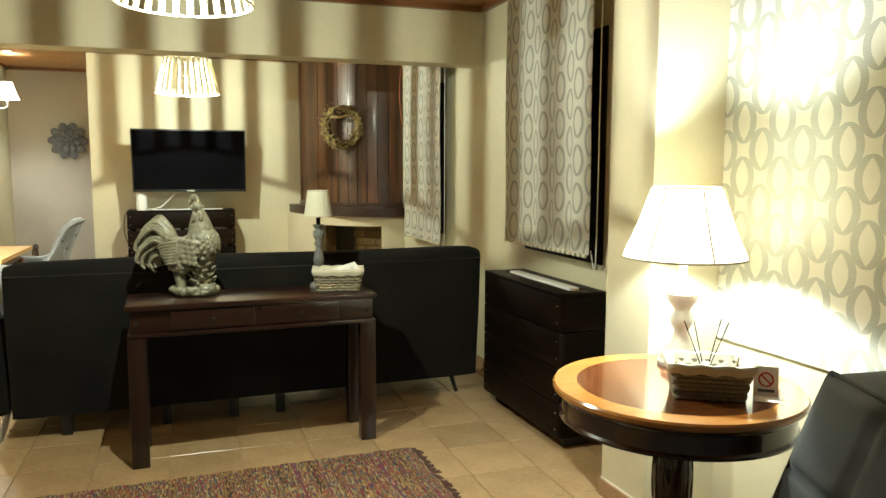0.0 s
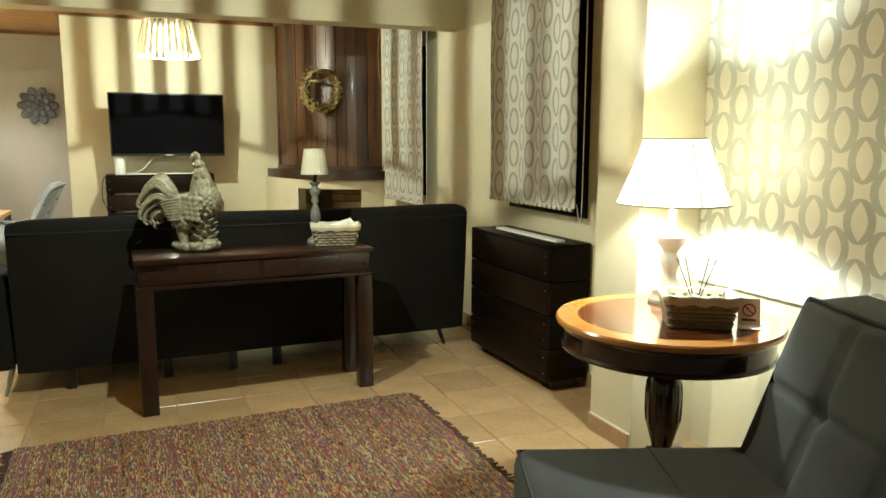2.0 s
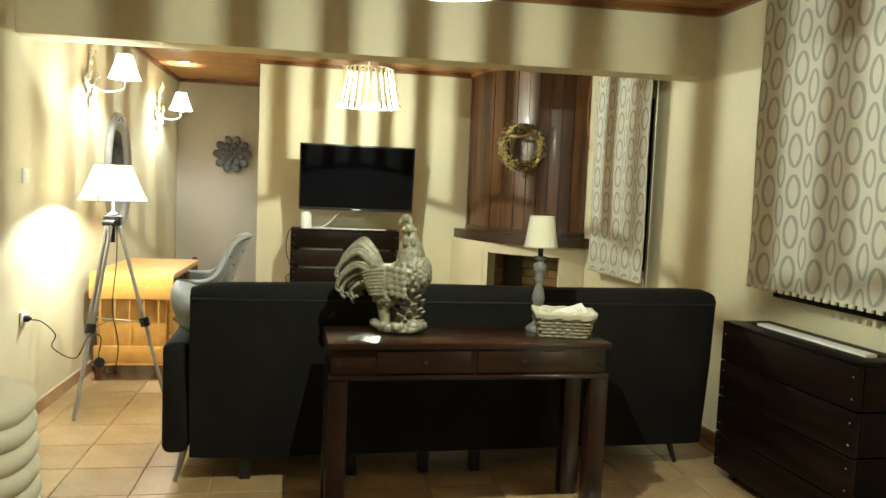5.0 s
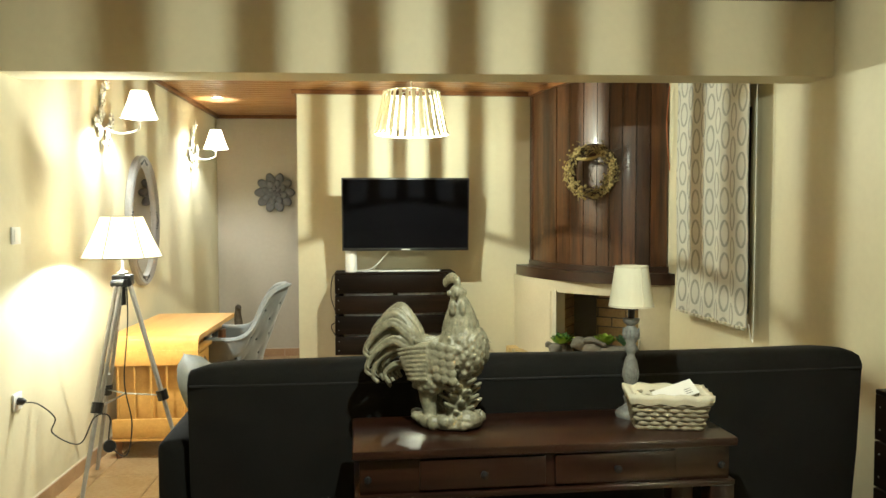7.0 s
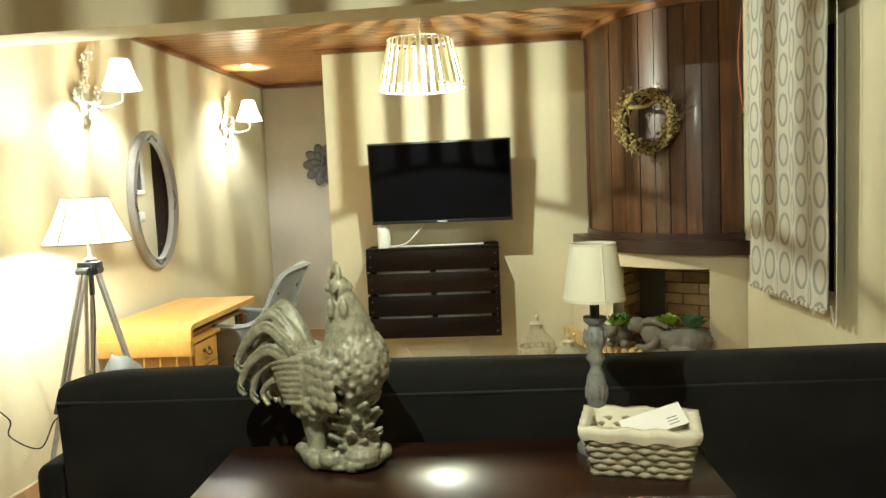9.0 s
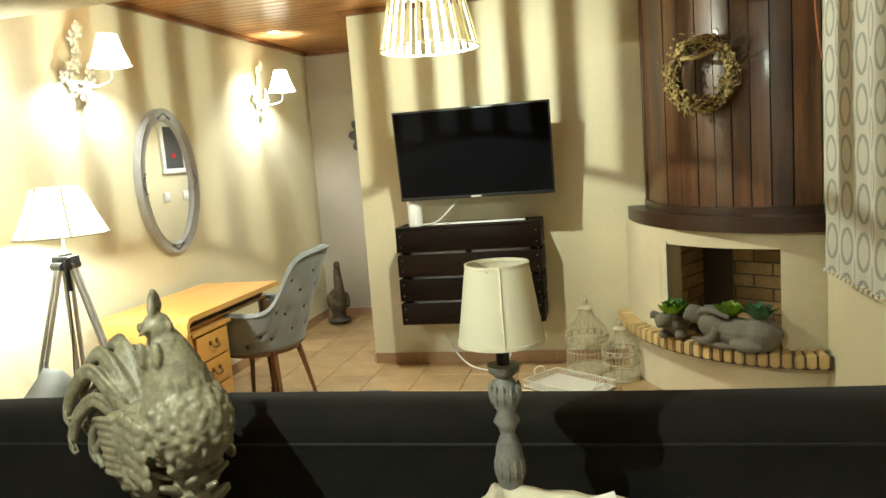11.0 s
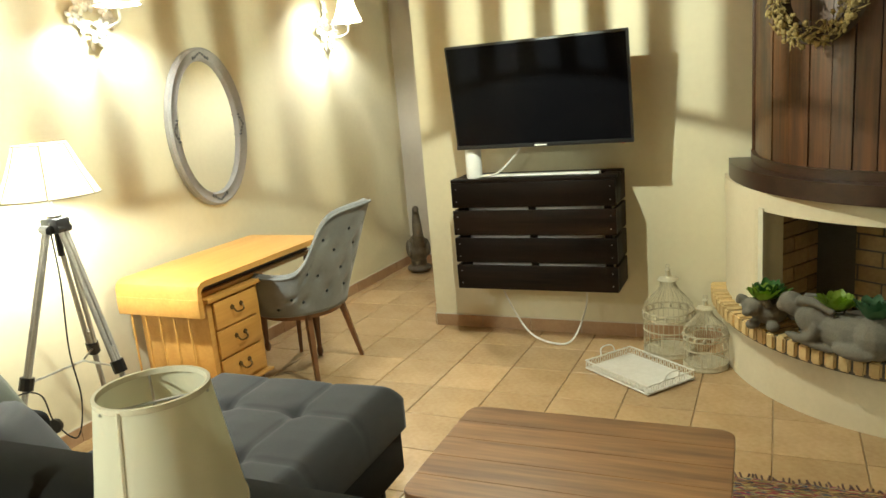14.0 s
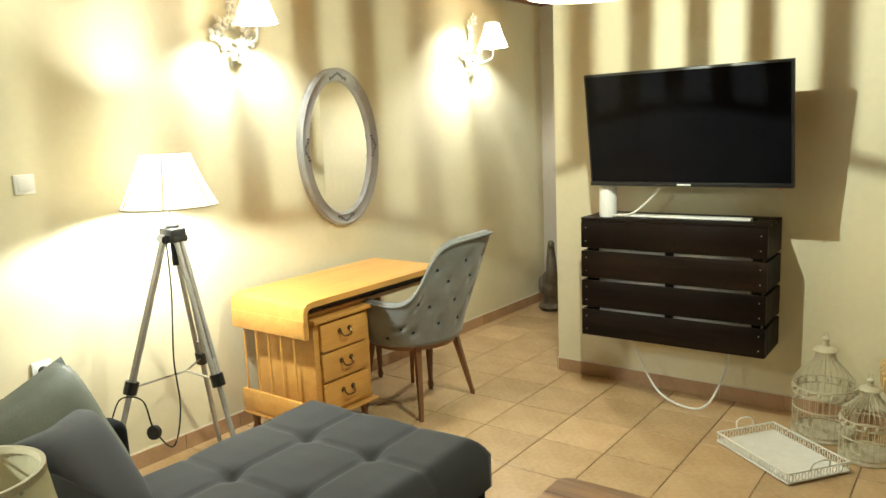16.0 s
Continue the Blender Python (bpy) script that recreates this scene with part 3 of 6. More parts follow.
def rooster():
    """A standing cockerel planter, breast to +x, on a rock base with leaves, joined to one skin by a remesh."""
    rnd = random.Random(7)
    b = bmesh.new()
    # rock base
    blob((0.0, 0, 0.014), (0.125, 0.085, 0.022), b, seg=18)
    for i in range(30):
        a = i * 0.62 + rnd.uniform(-0.2, 0.2)
        q = rnd.uniform(0.75, 1.05)
        blob((0.122 * q * math.cos(a), 0.082 * q * math.sin(a), 0.02 + 0.012 * rnd.random()), (rnd.uniform(0.016, 0.03), rnd.uniform(0.016, 0.024), rnd.uniform(0.012, 0.026)), b, seg=8)
    blob((0.075, -0.02, 0.035), (0.055, 0.05, 0.035), b, seg=12)
    # legs with toes
    for s in (-1, 1):
        tube(curve_points([(-0.045, 0.032 * s - 0.01, 0.02), (-0.062, 0.032 * s, 0.07), (-0.068, 0.03 * s, 0.13), (-0.07, 0.03 * s, 0.17)], 4), 0.018, 10, b, 0.045)
        for a in (-0.7, 0, 0.7):
            tube([(-0.045, 0.032 * s - 0.01, 0.025), (-0.01 + 0.01 * math.cos(a), 0.032 * s - 0.02 + 0.045 * math.sin(a), 0.03)], 0.011, 6, b, 0.006)
    # leafy prop below the breast
    tube([(0.035, 0, 0.02), (0.05, 0, 0.20)], 0.045, 10, b, 0.035)
    for i in range(34):
        t = (i + 0.5) / 34
        a = i * 2.399
        c = Vector((0.045 + 0.05 * math.cos(a), 0.05 * math.sin(a), 0.045 + 0.145 * t))
        turn = Euler((0, -0.5, a)).to_matrix()
        blob(c, (0.024, 0.017, 0.008), b, turn, 8)
        blob(c + Vector((0.016 * math.cos(a), 0.016 * math.sin(a), 0.009)), (0.013, 0.011, 0.007), b, turn, 8)
    # body, breast, thighs
    blob((-0.055, 0, 0.225), (0.125, 0.085, 0.072), b, Euler((0, radians(-12), 0)).to_matrix(), 28)
    blob((0.055, 0, 0.265), (0.090, 0.086, 0.092), b, Euler((0, radians(-20), 0)).to_matrix(), 24)
    for s in (-1, 1):
        blob((-0.06, 0.045 * s, 0.165), (0.068, 0.04, 0.055), b, Euler((0, 0.35, 0)).to_matrix(), 16)
        for i in range(16):
            a = i * 2.399
            q = math.sqrt((i + 0.5) / 16)
            blob((-0.055 + 0.055 * q * math.cos(a), s * (0.083 - 0.02 * q * q), 0.16 + 0.04 * q * math.sin(a)), (0.016, 0.009, 0.013), b, seg=8)
    # rim of the planting hole in the back
    for i in range(20):
        a0, a1 = i * math.pi / 10, (i + 1) * math.pi / 10
        tube([(-0.075 + 0.062 * math.cos(a), 0.05 * math.sin(a), 0.293 + 0.012 * math.cos(2 * a)) for a in (a0, a1)], 0.011, 6, b)
    # neck cape, head, comb, wattles
    neck = curve_points([(0.05, 0.0, 0.30), (0.052, -0.008, 0.36), (0.047, -0.018, 0.41), (0.044, -0.026, 0.445)], 5)
    tube(neck, 0.070, 18, b, 0.024)
    blob((0.044, -0.03, 0.452), (0.028, 0.028, 0.028), b, seg=14)
    tube([(0.05, -0.048, 0.455), (0.060, -0.078, 0.446)], 0.011, 8, b, 0.002)
    for k in range(6):
        blob((0.050 - 0.013 * k, -0.040 + 0.010 * k, 0.478 + 0.022 * math.sin(0.5 + 0.5 * k)), (0.013, 0.009, 0.022 - 0.001 * k), b, Euler((0, -0.25, -0.7)).to_matrix(), 8)
    for s in (-1, 1):
        blob((0.056 + 0.016 * s, -0.060 + 0.006 * s, 0.405), (0.012, 0.010, 0.026), b, seg=10)
        blob((0.044 + 0.024 * s, -0.034 + 0.016 * s, 0.452), (0.008, 0.008, 0.011), b, seg=8)
    for i in range(58):
        a, t = i * 2.399, (i + 0.5) / 58
        r = 0.030 + 0.036 * (1 - t)
        p = Vector((0.048 + r * math.cos(a), -0.014 * t * 1.5 + r * math.sin(a), 0.325 + 0.09 * t))
        tube([p + Vector((-0.006 * math.cos(a), -0.006 * math.sin(a), 0.02)), p, p + Vector((0.009 * math.cos(a), 0.009 * math.sin(a), -0.042))], 0.0075, 6, b, 0.003)
    # scales over breast and shoulders
    for i in range(220):
        a, t = i * 2.399 + rnd.uniform(-0.25, 0.25), (i + 0.5) / 220
        el = radians(-50 + 100 * t)
        d = Vector((math.cos(el) * math.cos(a), math.cos(el) * math.sin(a), math.sin(el)))
        if d.x < -0.45:
            continue
        q = rnd.uniform(0.008, 0.012)
        blob((0.055 + 0.086 * d.x, 0.083 * d.y, 0.262 + 0.088 * d.z), (q, q, q), b, seg=8)
    # wings: rounded coverts ahead, long quills behind
    for s in (-1, 1):
        blob((-0.055, 0.074 * s, 0.235), (0.100, 0.022, 0.056), b, Euler((0, radians(-14), 0)).to_matrix(), 18)
        for row in range(3):
            for j in range(5):
                blob((0.035 - 0.030 * row + 0.004 * j, s * (0.094 - 0.003 * row), 0.275 - 0.026 * j + 0.004 * row), (0.019, 0.008, 0.016), b, seg=10)
        for i in range(8):
            z = 0.278 - 0.015 * i
            tube(curve_points([(-0.045, 0.094 * s, z), (-0.10, 0.092 * s, z - 0.006), (-0.168 + 0.006 * i, 0.074 * s, z - 0.022 + 0.002 * i)], 4), 0.0085, 6, b, 0.005)
    # tail: broad plumes that rise, arch over and curl down
    for i in range(11):
        u = i / 10
        side = (-1) ** i * 0.010 * (1 + i % 4)
        hi = 0.375 - 0.150 * u
        far = -0.300 + 0.050 * abs(u - 0.45)
        pts = curve_points([(-0.105, side * 0.5, 0.275 - 0.06 * u), (-0.135 - 0.02 * u, side, 0.335 - 0.10 * u), (-0.195, side * 1.3, hi + 0.012), (-0.260, side * 1.6, hi - 0.030), (far, side * 1.8, hi - 0.085), (far + 0.022, side * 1.9, hi - 0.125 + 0.02 * (i % 2))], 5)
        tube(pts, 0.024 - 0.006 * u, 8, b, 0.007)
        tube([p + Vector((0.006, side * 0.2, 0.017)) for p in pts], 0.008, 6, b, 0.003)
    for i in range(4):
        tube(curve_points([(-0.13, 0.02 * (i - 1.5), 0.20), (-0.185, 0.03 * (i - 1.5), 0.205 - 0.008 * i), (-0.225, 0.034 * (i - 1.5), 0.17), (-0.205, 0.034 * (i - 1.5), 0.138)], 5), 0.013, 8, b, 0.007)
    moved(b, Matrix.Diagonal((0.93, 0.95, 0.985, 1)))
    ob = single("rooster_statue", b, M_STONE, "grey-green glazed ceramic rooster statue on the console table", "statue", (0.452, 2.46, 0.782), -27, smooth=180)
    rm = ob.modifiers.new("skin", "REMESH")
    rm.mode, rm.voxel_size, rm.use_smooth_shade = "VOXEL", 0.0034, True
    return ob


rooster()


def console_lamp():
    r = thing("table_lamp", "unlit table lamp with cream cloth shade and turned grey base", "lamp", (1.09, 2.49, 0.782))
    prof = [(0.0, 0), (0.052, 0), (0.054, 0.012), (0.046, 0.02), (0.03, 0.028), (0.022, 0.04), (0.028, 0.05), (0.03, 0.06), (0.02, 0.075), (0.019, 0.085), (0.03, 0.11), (0.034, 0.135), (0.028, 0.165), (0.016, 0.185), (0.02, 0.195), (0.03, 0.205), (0.02, 0.22),
            (0.03, 0.235), (0.036, 0.252), (0.024, 0.268), (0.018, 0.275), (0.034, 0.285), (0.036, 0.295), (0.0, 0.297)]
    part("base", lathe([(q * (0.95 if z < 0.03 else 0.80), z * 1.15) for q, z in prof], 28), M_GREYWOOD, r, smooth=60)
    b = bmesh.new()
    for zc, rad in ((0.150, 0.0255), (0.290, 0.0265)):
        for i in range(12):
            a = i * math.pi / 6
            blob((rad * math.cos(a), rad * math.sin(a), zc), (0.0035, 0.0035, 0.018), b, seg=8)
    part("carved_leaves", b, M_GREYWOOD, r, smooth=180)
    part("stem", lathe([(0.012, 0.34), (0.012, 0.40), (0.0, 0.40)], 12), M_BLACK, r)
    lathe_sh = lathe([(0.076, 0.383), (0.0555, 0.52), (0.054, 0.52), (0.0745, 0.383), (0.076, 0.383)], 48)
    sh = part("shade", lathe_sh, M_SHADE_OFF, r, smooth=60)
    for z, rad in ((0.3845, 0.0755), (0.5185, 0.055)):
        part("shade_rim", lathe([(rad - 0.002, z - 0.003), (rad + 0.0015, z - 0.003), (rad + 0.0015, z + 0.003), (rad - 0.002, z + 0.003), (rad - 0.002, z - 0.003)], 48), M_LINER, sh)
    b = bmesh.new()
    for a in (0.3, 2.4, 4.5):
        tube([(0, 0, 0.505), (0.058 * math.cos(a), 0.058 * math.sin(a), 0.515)], 0.0015, 5, b)
    tube([(0, 0, 0.36), (0, 0, 0.505)], 0.002, 5, b)
    part("shade_carrier", b, M_CHROME, sh)
    part("seam", tube([(0.076 * math.cos(4.9), 0.076 * math.sin(4.9), 0.384), (0.056 * math.cos(4.9), 0.056 * math.sin(4.9), 0.519)], 0.0022, 5), M_LINER, sh)


console_lamp()


def basket(name, label, at, rz, w, d, h, liner=True):
    """A flared rectangular basket of woven strands with a cloth liner."""
    r = thing(name, label, "basket", at, rz)
    rows = 7
    def ring(z, grow, n=11):
        t = z / h
        hw, hd = (w * (0.82 + 0.18 * t)) / 2 + grow, (d * (0.80 + 0.20 * t)) / 2 + grow
        pts = []
        for (ax, ay), (bx, by) in (((-1, -1), (1, -1)), ((1, -1), (1, 1)), ((1, 1), (-1, 1)), ((-1, 1), (-1, -1))):
            for i in range(n):
                u = i / n
                pts.append((hw * (ax + (bx - ax) * u), hd * (ay + (by - ay) * u), z))
        return pts
    for k in range(rows):
        z = h * (k + 0.5) / rows * 0.86
        pts = ring(z, 0)
        out = []
        for i, p in enumerate(pts):
            v = Vector((p[0], p[1], 0)).normalized() * (0.0045 * (-1) ** (i + k))
            out.append((p[0] + v.x, p[1] + v.y, p[2]))
        out.append(out[0])
        part("strand", tube(out, h * 0.068, 6), M_WICKER, r, smooth=180)
    part("floor_weave", prism([(p[0] * 0.97, p[1] * 0.97) for p in ring(0.001, 0)], 0.0, 0.008), M_WICKER, r)
    outer, top, inner, low = ring(h * 0.72, 0.011), ring(h, 0.012), ring(h * 0.98, -0.008), ring(0.015, -0.006)
    wob = lambda ps, a: [(x, y_, z + a * math.sin(i * 1.9)) for i, (x, y_, z) in enumerate(ps)]
    b = loft([wob(outer, 0.004), wob(ring(h * 0.86, 0.014), 0.002), wob(top, 0.003), wob(inner, 0.003), low], closed=True)
    b.faces.new([v for v in b.verts][-len(low):])
    part("cloth_liner", b, M_LINER, r, "crumpled cream cloth liner", smooth=180)
    return r


bk = basket("wicker_basket", "grey wicker basket with cream cloth liner and a paper", (1.170, 2.375, 0.782), -13, 0.245, 0.155, 0.118)
leaflet = single("leaflet", box((-0.075, -0.03, 0), (0.075, 0.03, 0.0015)), M_PAPER, "white printed paper lying in the wicker basket", "paper", (1.225, 2.405, 0.868), 12)
leaflet.matrix_basis = pose(1.205, 2.385, 0.886, 38, -14, 8)
b = bmesh.new()
for i in range(3):
    box((0.03, -0.02 + i * 0.008, 0.0016), (0.055, -0.018 + i * 0.008, 0.0019), 0, b)
part("print", b, M_INK, leaflet)
single("lamp_cable", tube(curve_points([(1.13, 2.53, 0.786), (1.28, 2.50, 0.787), (1.345, 2.47, 0.78), (1.362, 2.50, 0.55), (1.37, 2.60, 0.012)]), 0.0035, 6), M_CABLE_BLACK, "black lamp cable hanging off the console table", "cable")


def sofa():
    r = thing("corner_sofa", "charcoal fabric corner sofa with a tufted slate chaise", "sofa")
    # back, slightly raked, with a boxed top
    def back(x0, x1, nm):
        b = bmesh.new()
        prof = [(2.80, 0.12), (2.755, 0.55), (2.74, 0.86), (2.735, 0.905), (2.755, 0.935), (2.80, 0.945), (2.90, 0.935), (2.945, 0.90), (2.96, 0.80), (2.99, 0.42), (2.99, 0.12)]
        n = 40
        rows = []
        for i in range(n + 1):
            u = i / n
            e = 0.018 * (abs(2 * u - 1) ** 30)
            x = x0 + (x1 - x0) * u
            rows.append([(x, yy + (e if yy < 2.85 else -e), z - (e * 1.4 if z > 0.8 else 0) + (0.004 * math.sin(9 * u + z * 5) if z > 0.9 else 0)) for yy, z in prof])
        loft(rows, b)
        for rr in (0, -1):
            bb = [b.verts.new(p) for p in rows[rr]]
            b.faces.new(bb)
        return part(nm, b, M_SOFA, r, smooth=50)
    back(-0.45, 2.15, "backrest")
    for x0, x1 in ((-0.44, 2.14),):
        part("back_piping", tube(curve_points([(x0, 2.742, 0.872), ((x0 + x1) / 2, 2.740, 0.868), (x1, 2.742, 0.872)]), 0.005, 6), M_PIPING, r)
    # arms
    for x0, x1 in ((-0.575, -0.455), (2.105, 2.20)):
        if x0 > 0:
            continue
        b = loft([[(x0 - 0.015 + (0.02 if z < 0.2 else 0), yy, z), (x1, yy, z)] for yy, z in ((2.81, 0.14), (2.80, 0.55), (2.83, 0.66), (2.90, 0.69), (3.45, 0.64), (3.52, 0.60), (3.54, 0.14))])
        bmesh.ops.recalc_face_normals(b, faces=b.faces)
        b2 = box((x0, 2.80, 0.14), (x1, 3.53, 0.66), 0.04, None, 4)
        b.free()
        part("arm", b2, M_SOFA, r, smooth=60)
    # seats
    part("seat_base", box((-0.45, 2.96, 0.13), (2.09, 3.58, 0.30), 0.02), M_SOFA, r)
    part("seat_cushion", box((0.43, 2.99, 0.30), (1.24, 3.60, 0.45), 0.05, None, 4), M_SOFA_SEAT, r, smooth=60)
    part("seat_cushion", box((1.25, 2.99, 0.30), (2.09, 3.60, 0.45), 0.05, None, 4), M_SOFA_SEAT, r, smooth=60)
    part("chaise_base", box((-0.44, 3.585, 0.12), (0.40, 4.31, 0.30), 0.02), M_SOFA, r)
    # tufted chaise pad
    x0, x1, y0, y1 = -0.46, 0.405, 3.0, 4.335
    tufts_x, tufts_y = [-0.17, 0.13], [3.34, 3.68, 4.02]
    nx, ny = 60, 84
    def top(i, j):
        x, yy = x0 + (x1 - x0) * i / nx, y0 + (y1 - y0) * j / ny
        edge = min(x - x0, x1 - x, yy - y0, y1 - yy)
        z = 0.475 - 0.07 * max(0.0, 1 - edge / 0.07) ** 2.2
        dx = min(abs(x - t) for t in tufts_x)
        dy = min(abs(yy - t) for t in tufts_y)
        seam = 0.007 * math.exp(-(dx / 0.009) ** 2) + 0.007 * math.exp(-(dy / 0.009) ** 2)
        tuft = 0.024 * math.exp(-(dx * dx + dy * dy) / 0.0016)
        puff = 0.006 * (min(dx, 0.12) / 0.12) * (min(dy, 0.13) / 0.13)
        return (x, yy, z - seam - tuft + puff)
    rows = [[top(i, j) for i in range(nx + 1)] for j in range(ny + 1)]
    b = loft(rows)
    rim = rows[0] + [q[-1] for q in rows[1:]] + rows[-1][-2::-1] + [q[0] for q in rows[-2:0:-1]]
    loft([rim, [(p[0] * 1.0, p[1], 0.29) for p in rim]], b, closed=True)
    bmesh.ops.remove_doubles(b, verts=b.verts, dist=0.0005)
    part("chaise_cushion", b, M_SOFA_SEAT, r, "slate tufted chaise cushion", smooth=180)
    for x, yy in ((-0.50, 2.86), (2.02, 2.88), (-0.36, 4.22), (0.33, 4.22), (1.98, 3.5)):
        s = -1 if x < 0 else 1
        part("foot", tube([(x - 0.02 * s, yy + 0.02, 0.15), (x, yy, 0.06), (x + 0.015 * s, yy - 0.02, 0.0)], 0.018, 8, None, 0.011), M_CHROME if x < -0.45 else M_BLACK, r)
    for x in (-0.20, 0.30, 0.66, 0.92):
        part("foot", box((x - 0.025, 2.83, 0.0), (x + 0.025, 2.88, 0.14), 0.004), M_BLACK, r)


sofa()


def cushion(label, at, turn, w, h, t, material, trim=None):
    r = thing("cushion", label, "cushion")
    r.matrix_basis = pose(*at, *turn)
    part("cover", pillow(w, h, t), material, r, smooth=180)
    if trim:
        part("knot", tube([(0, t / 2 - 0.005, 0), (0, t / 2 + 0.01, 0)], 0.02, 10), trim, r)


cushion("sage green satin cushion leaning on the sofa", (-0.43, 3.24, 0.635), (24, 6, -66), 0.52, 0.48, 0.19, M_GREEN)
cushion("dark grey cushion leaning on the sofa", (-0.22, 3.24, 0.62), (30, -8, -52), 0.46, 0.40, 0.15, M_SOFA_SEAT)
cushion("dark grey cushion leaning in the sofa corner", (1.90, 3.14, 0.645), (20, 0, 8), 0.40, 0.40, 0.15, M_SOFA)


def slat_box(name, label, at, rz, w, d, z0, z1, ends, material, gap=0.018):
    """A heater casing of stained boards with open joints; the front looks to -y of the thing."""
    r = thing(name, label, "heater casing", at, rz)
    n = 4
    h = (z1 - z0 - gap * (n - 1)) / n
    for i in range(n):
        za = z0 + i * (h + gap)
        part("board", box((-w / 2, -d, za), (w / 2, -d + 0.022, za + h), 0.004), material, r)
        for x in ends:
            part("side_board", box((x * w / 2 - (0.022 if x > 0 else 0), -d + 0.024, za), (x * w / 2 + (0.022 if x < 0 else 0), 0.0, za + h), 0.004), M_BLACKWOOD_Y, r)
        for x in (-w / 2 + 0.03, w / 2 - 0.03):
            for dz in (0.25, 0.75):
                part("screw", lathe([(0.004, 0), (0.003, 0.002), (0, 0.0025)], 8), M_CHROME, r, m=pose(x, -d, za + h * dz, 90))
    for x in (-w / 2 + 0.05, 0.0, w / 2 - 0.05):
        part("batten", box((x - 0.02, -d + 0.023, z0), (x + 0.02, -d + 0.045, z1)), material, r)
    part("top_board", box((-w / 2, -d + 0.0, z1 + 0.001), (w / 2, -d + 0.10, z1 + 0.02), 0.004), material, r)
    part("top_board", box((-w / 2, -d + 0.19, z1 + 0.001), (w / 2, 0.0, z1 + 0.02), 0.004), material, r)
    part("top_end", box((-w / 2, -d + 0.101, z1 + 0.001), (-w / 2 + 0.09, -d + 0.189, z1 + 0.018), 0.003), material, r)
    part("top_end", box((w / 2 - 0.09, -d + 0.101, z1 + 0.001), (w / 2, -d + 0.189, z1 + 0.018), 0.003), material, r)
    unit = part("fan_coil", box((-w / 2 + 0.085, -d + 0.047, z0 + 0.05), (w / 2 - 0.085, -0.01, z1 - 0.004), 0.008), M_WHITE, r, "white fan coil inside the casing")
    part("outlet_flap", box((-w / 2 + 0.11, -d + 0.115, z1 - 0.003), (w / 2 - 0.11, -d + 0.175, z1 + 0.027), 0.003), M_WHITE, unit)
    return r


slat_box("heater_casing", "black stained slatted wooden heater casing under the window", (2.405, 2.20, 0), -90, 0.925, 0.265, 0.06, 0.785, (-1, 1), M_BLACKWOOD, 0.007)
slat_box("heater_casing", "black stained slatted wooden heater casing hung below the television", (0.478, 6.302, 0), -1.0, 0.97, 0.30, 0.355, 1.0, (-1, 1), M_BLACKWOOD)
part("foot", box((-0.42, -0.2, 0.0), (-0.38, -0.05, 0.06)), M_BLACK, bpy.data.objects["heater_casing"])
part("foot", box((0.38, -0.2, 0.0), (0.42, -0.05, 0.06)), M_BLACK, bpy.data.objects["heater_casing"])


def round_table():
    r = thing("round_table", "polished round mahogany pedestal table with a yew border", "table", (*ROUND, 0))
    R = 0.385
    part("tabletop", lathe([(0, 0.722), (R * 0.8, 0.722), (R * 0.8, 0.745), (0, 0.745)], 72), M_ROUND, r)
    part("border", lathe([(R * 0.8, 0.722), (R - 0.006, 0.722), (R, 0.728), (R, 0.739), (R - 0.006, 0.7455), (R * 0.8, 0.7455)], 72), M_ROUND_EDGE, r, "golden yew border", smooth=40)
    part("apron", lathe([(R - 0.05, 0.722), (R - 0.015, 0.722), (R - 0.018, 0.71), (R - 0.03, 0.70), (R - 0.03, 0.65), (R - 0.022, 0.643), (R - 0.024, 0.635), (R - 0.05, 0.635), (R - 0.05, 0.722)], 72), M_ROUND_DARK, r, smooth=40)
    part("pedestal", lathe([(q * 0.78, z) for q, z in [(0.09, 0.722), (0.09, 0.68), (0.05, 0.655), (0.045, 0.62), (0.065, 0.595), (0.06, 0.57), (0.048, 0.55), (0.075, 0.52), (0.082, 0.46), (0.075, 0.36), (0.05, 0.29), (0.045, 0.27), (0.07, 0.25), (0.07, 0.20), (0.0, 0.19)]], 32), M_ROUND_DARK, r, smooth=50)
    b = bmesh.new()
    for i in range(14):
        a = i * 2 * math.pi / 14
        blob((0.060 * math.cos(a), 0.060 * math.sin(a), 0.44), (0.006, 0.006, 0.075), b, seg=8)
    part("reeding", b, M_ROUND_DARK, r, smooth=180)
    for k in range(3):
        a = radians(20 + 120 * k)
        pts = curve_points([(0.04 * math.cos(a), 0.04 * math.sin(a), 0.23), (0.16 * math.cos(a), 0.16 * math.sin(a), 0.19), (0.28 * math.cos(a), 0.28 * math.sin(a), 0.05), (0.33 * math.cos(a), 0.33 * math.sin(a), 0.018)])
        part("foot", tube(pts, 0.032, 10, None, 0.018), M_ROUND_DARK, r, smooth=180)


round_table()


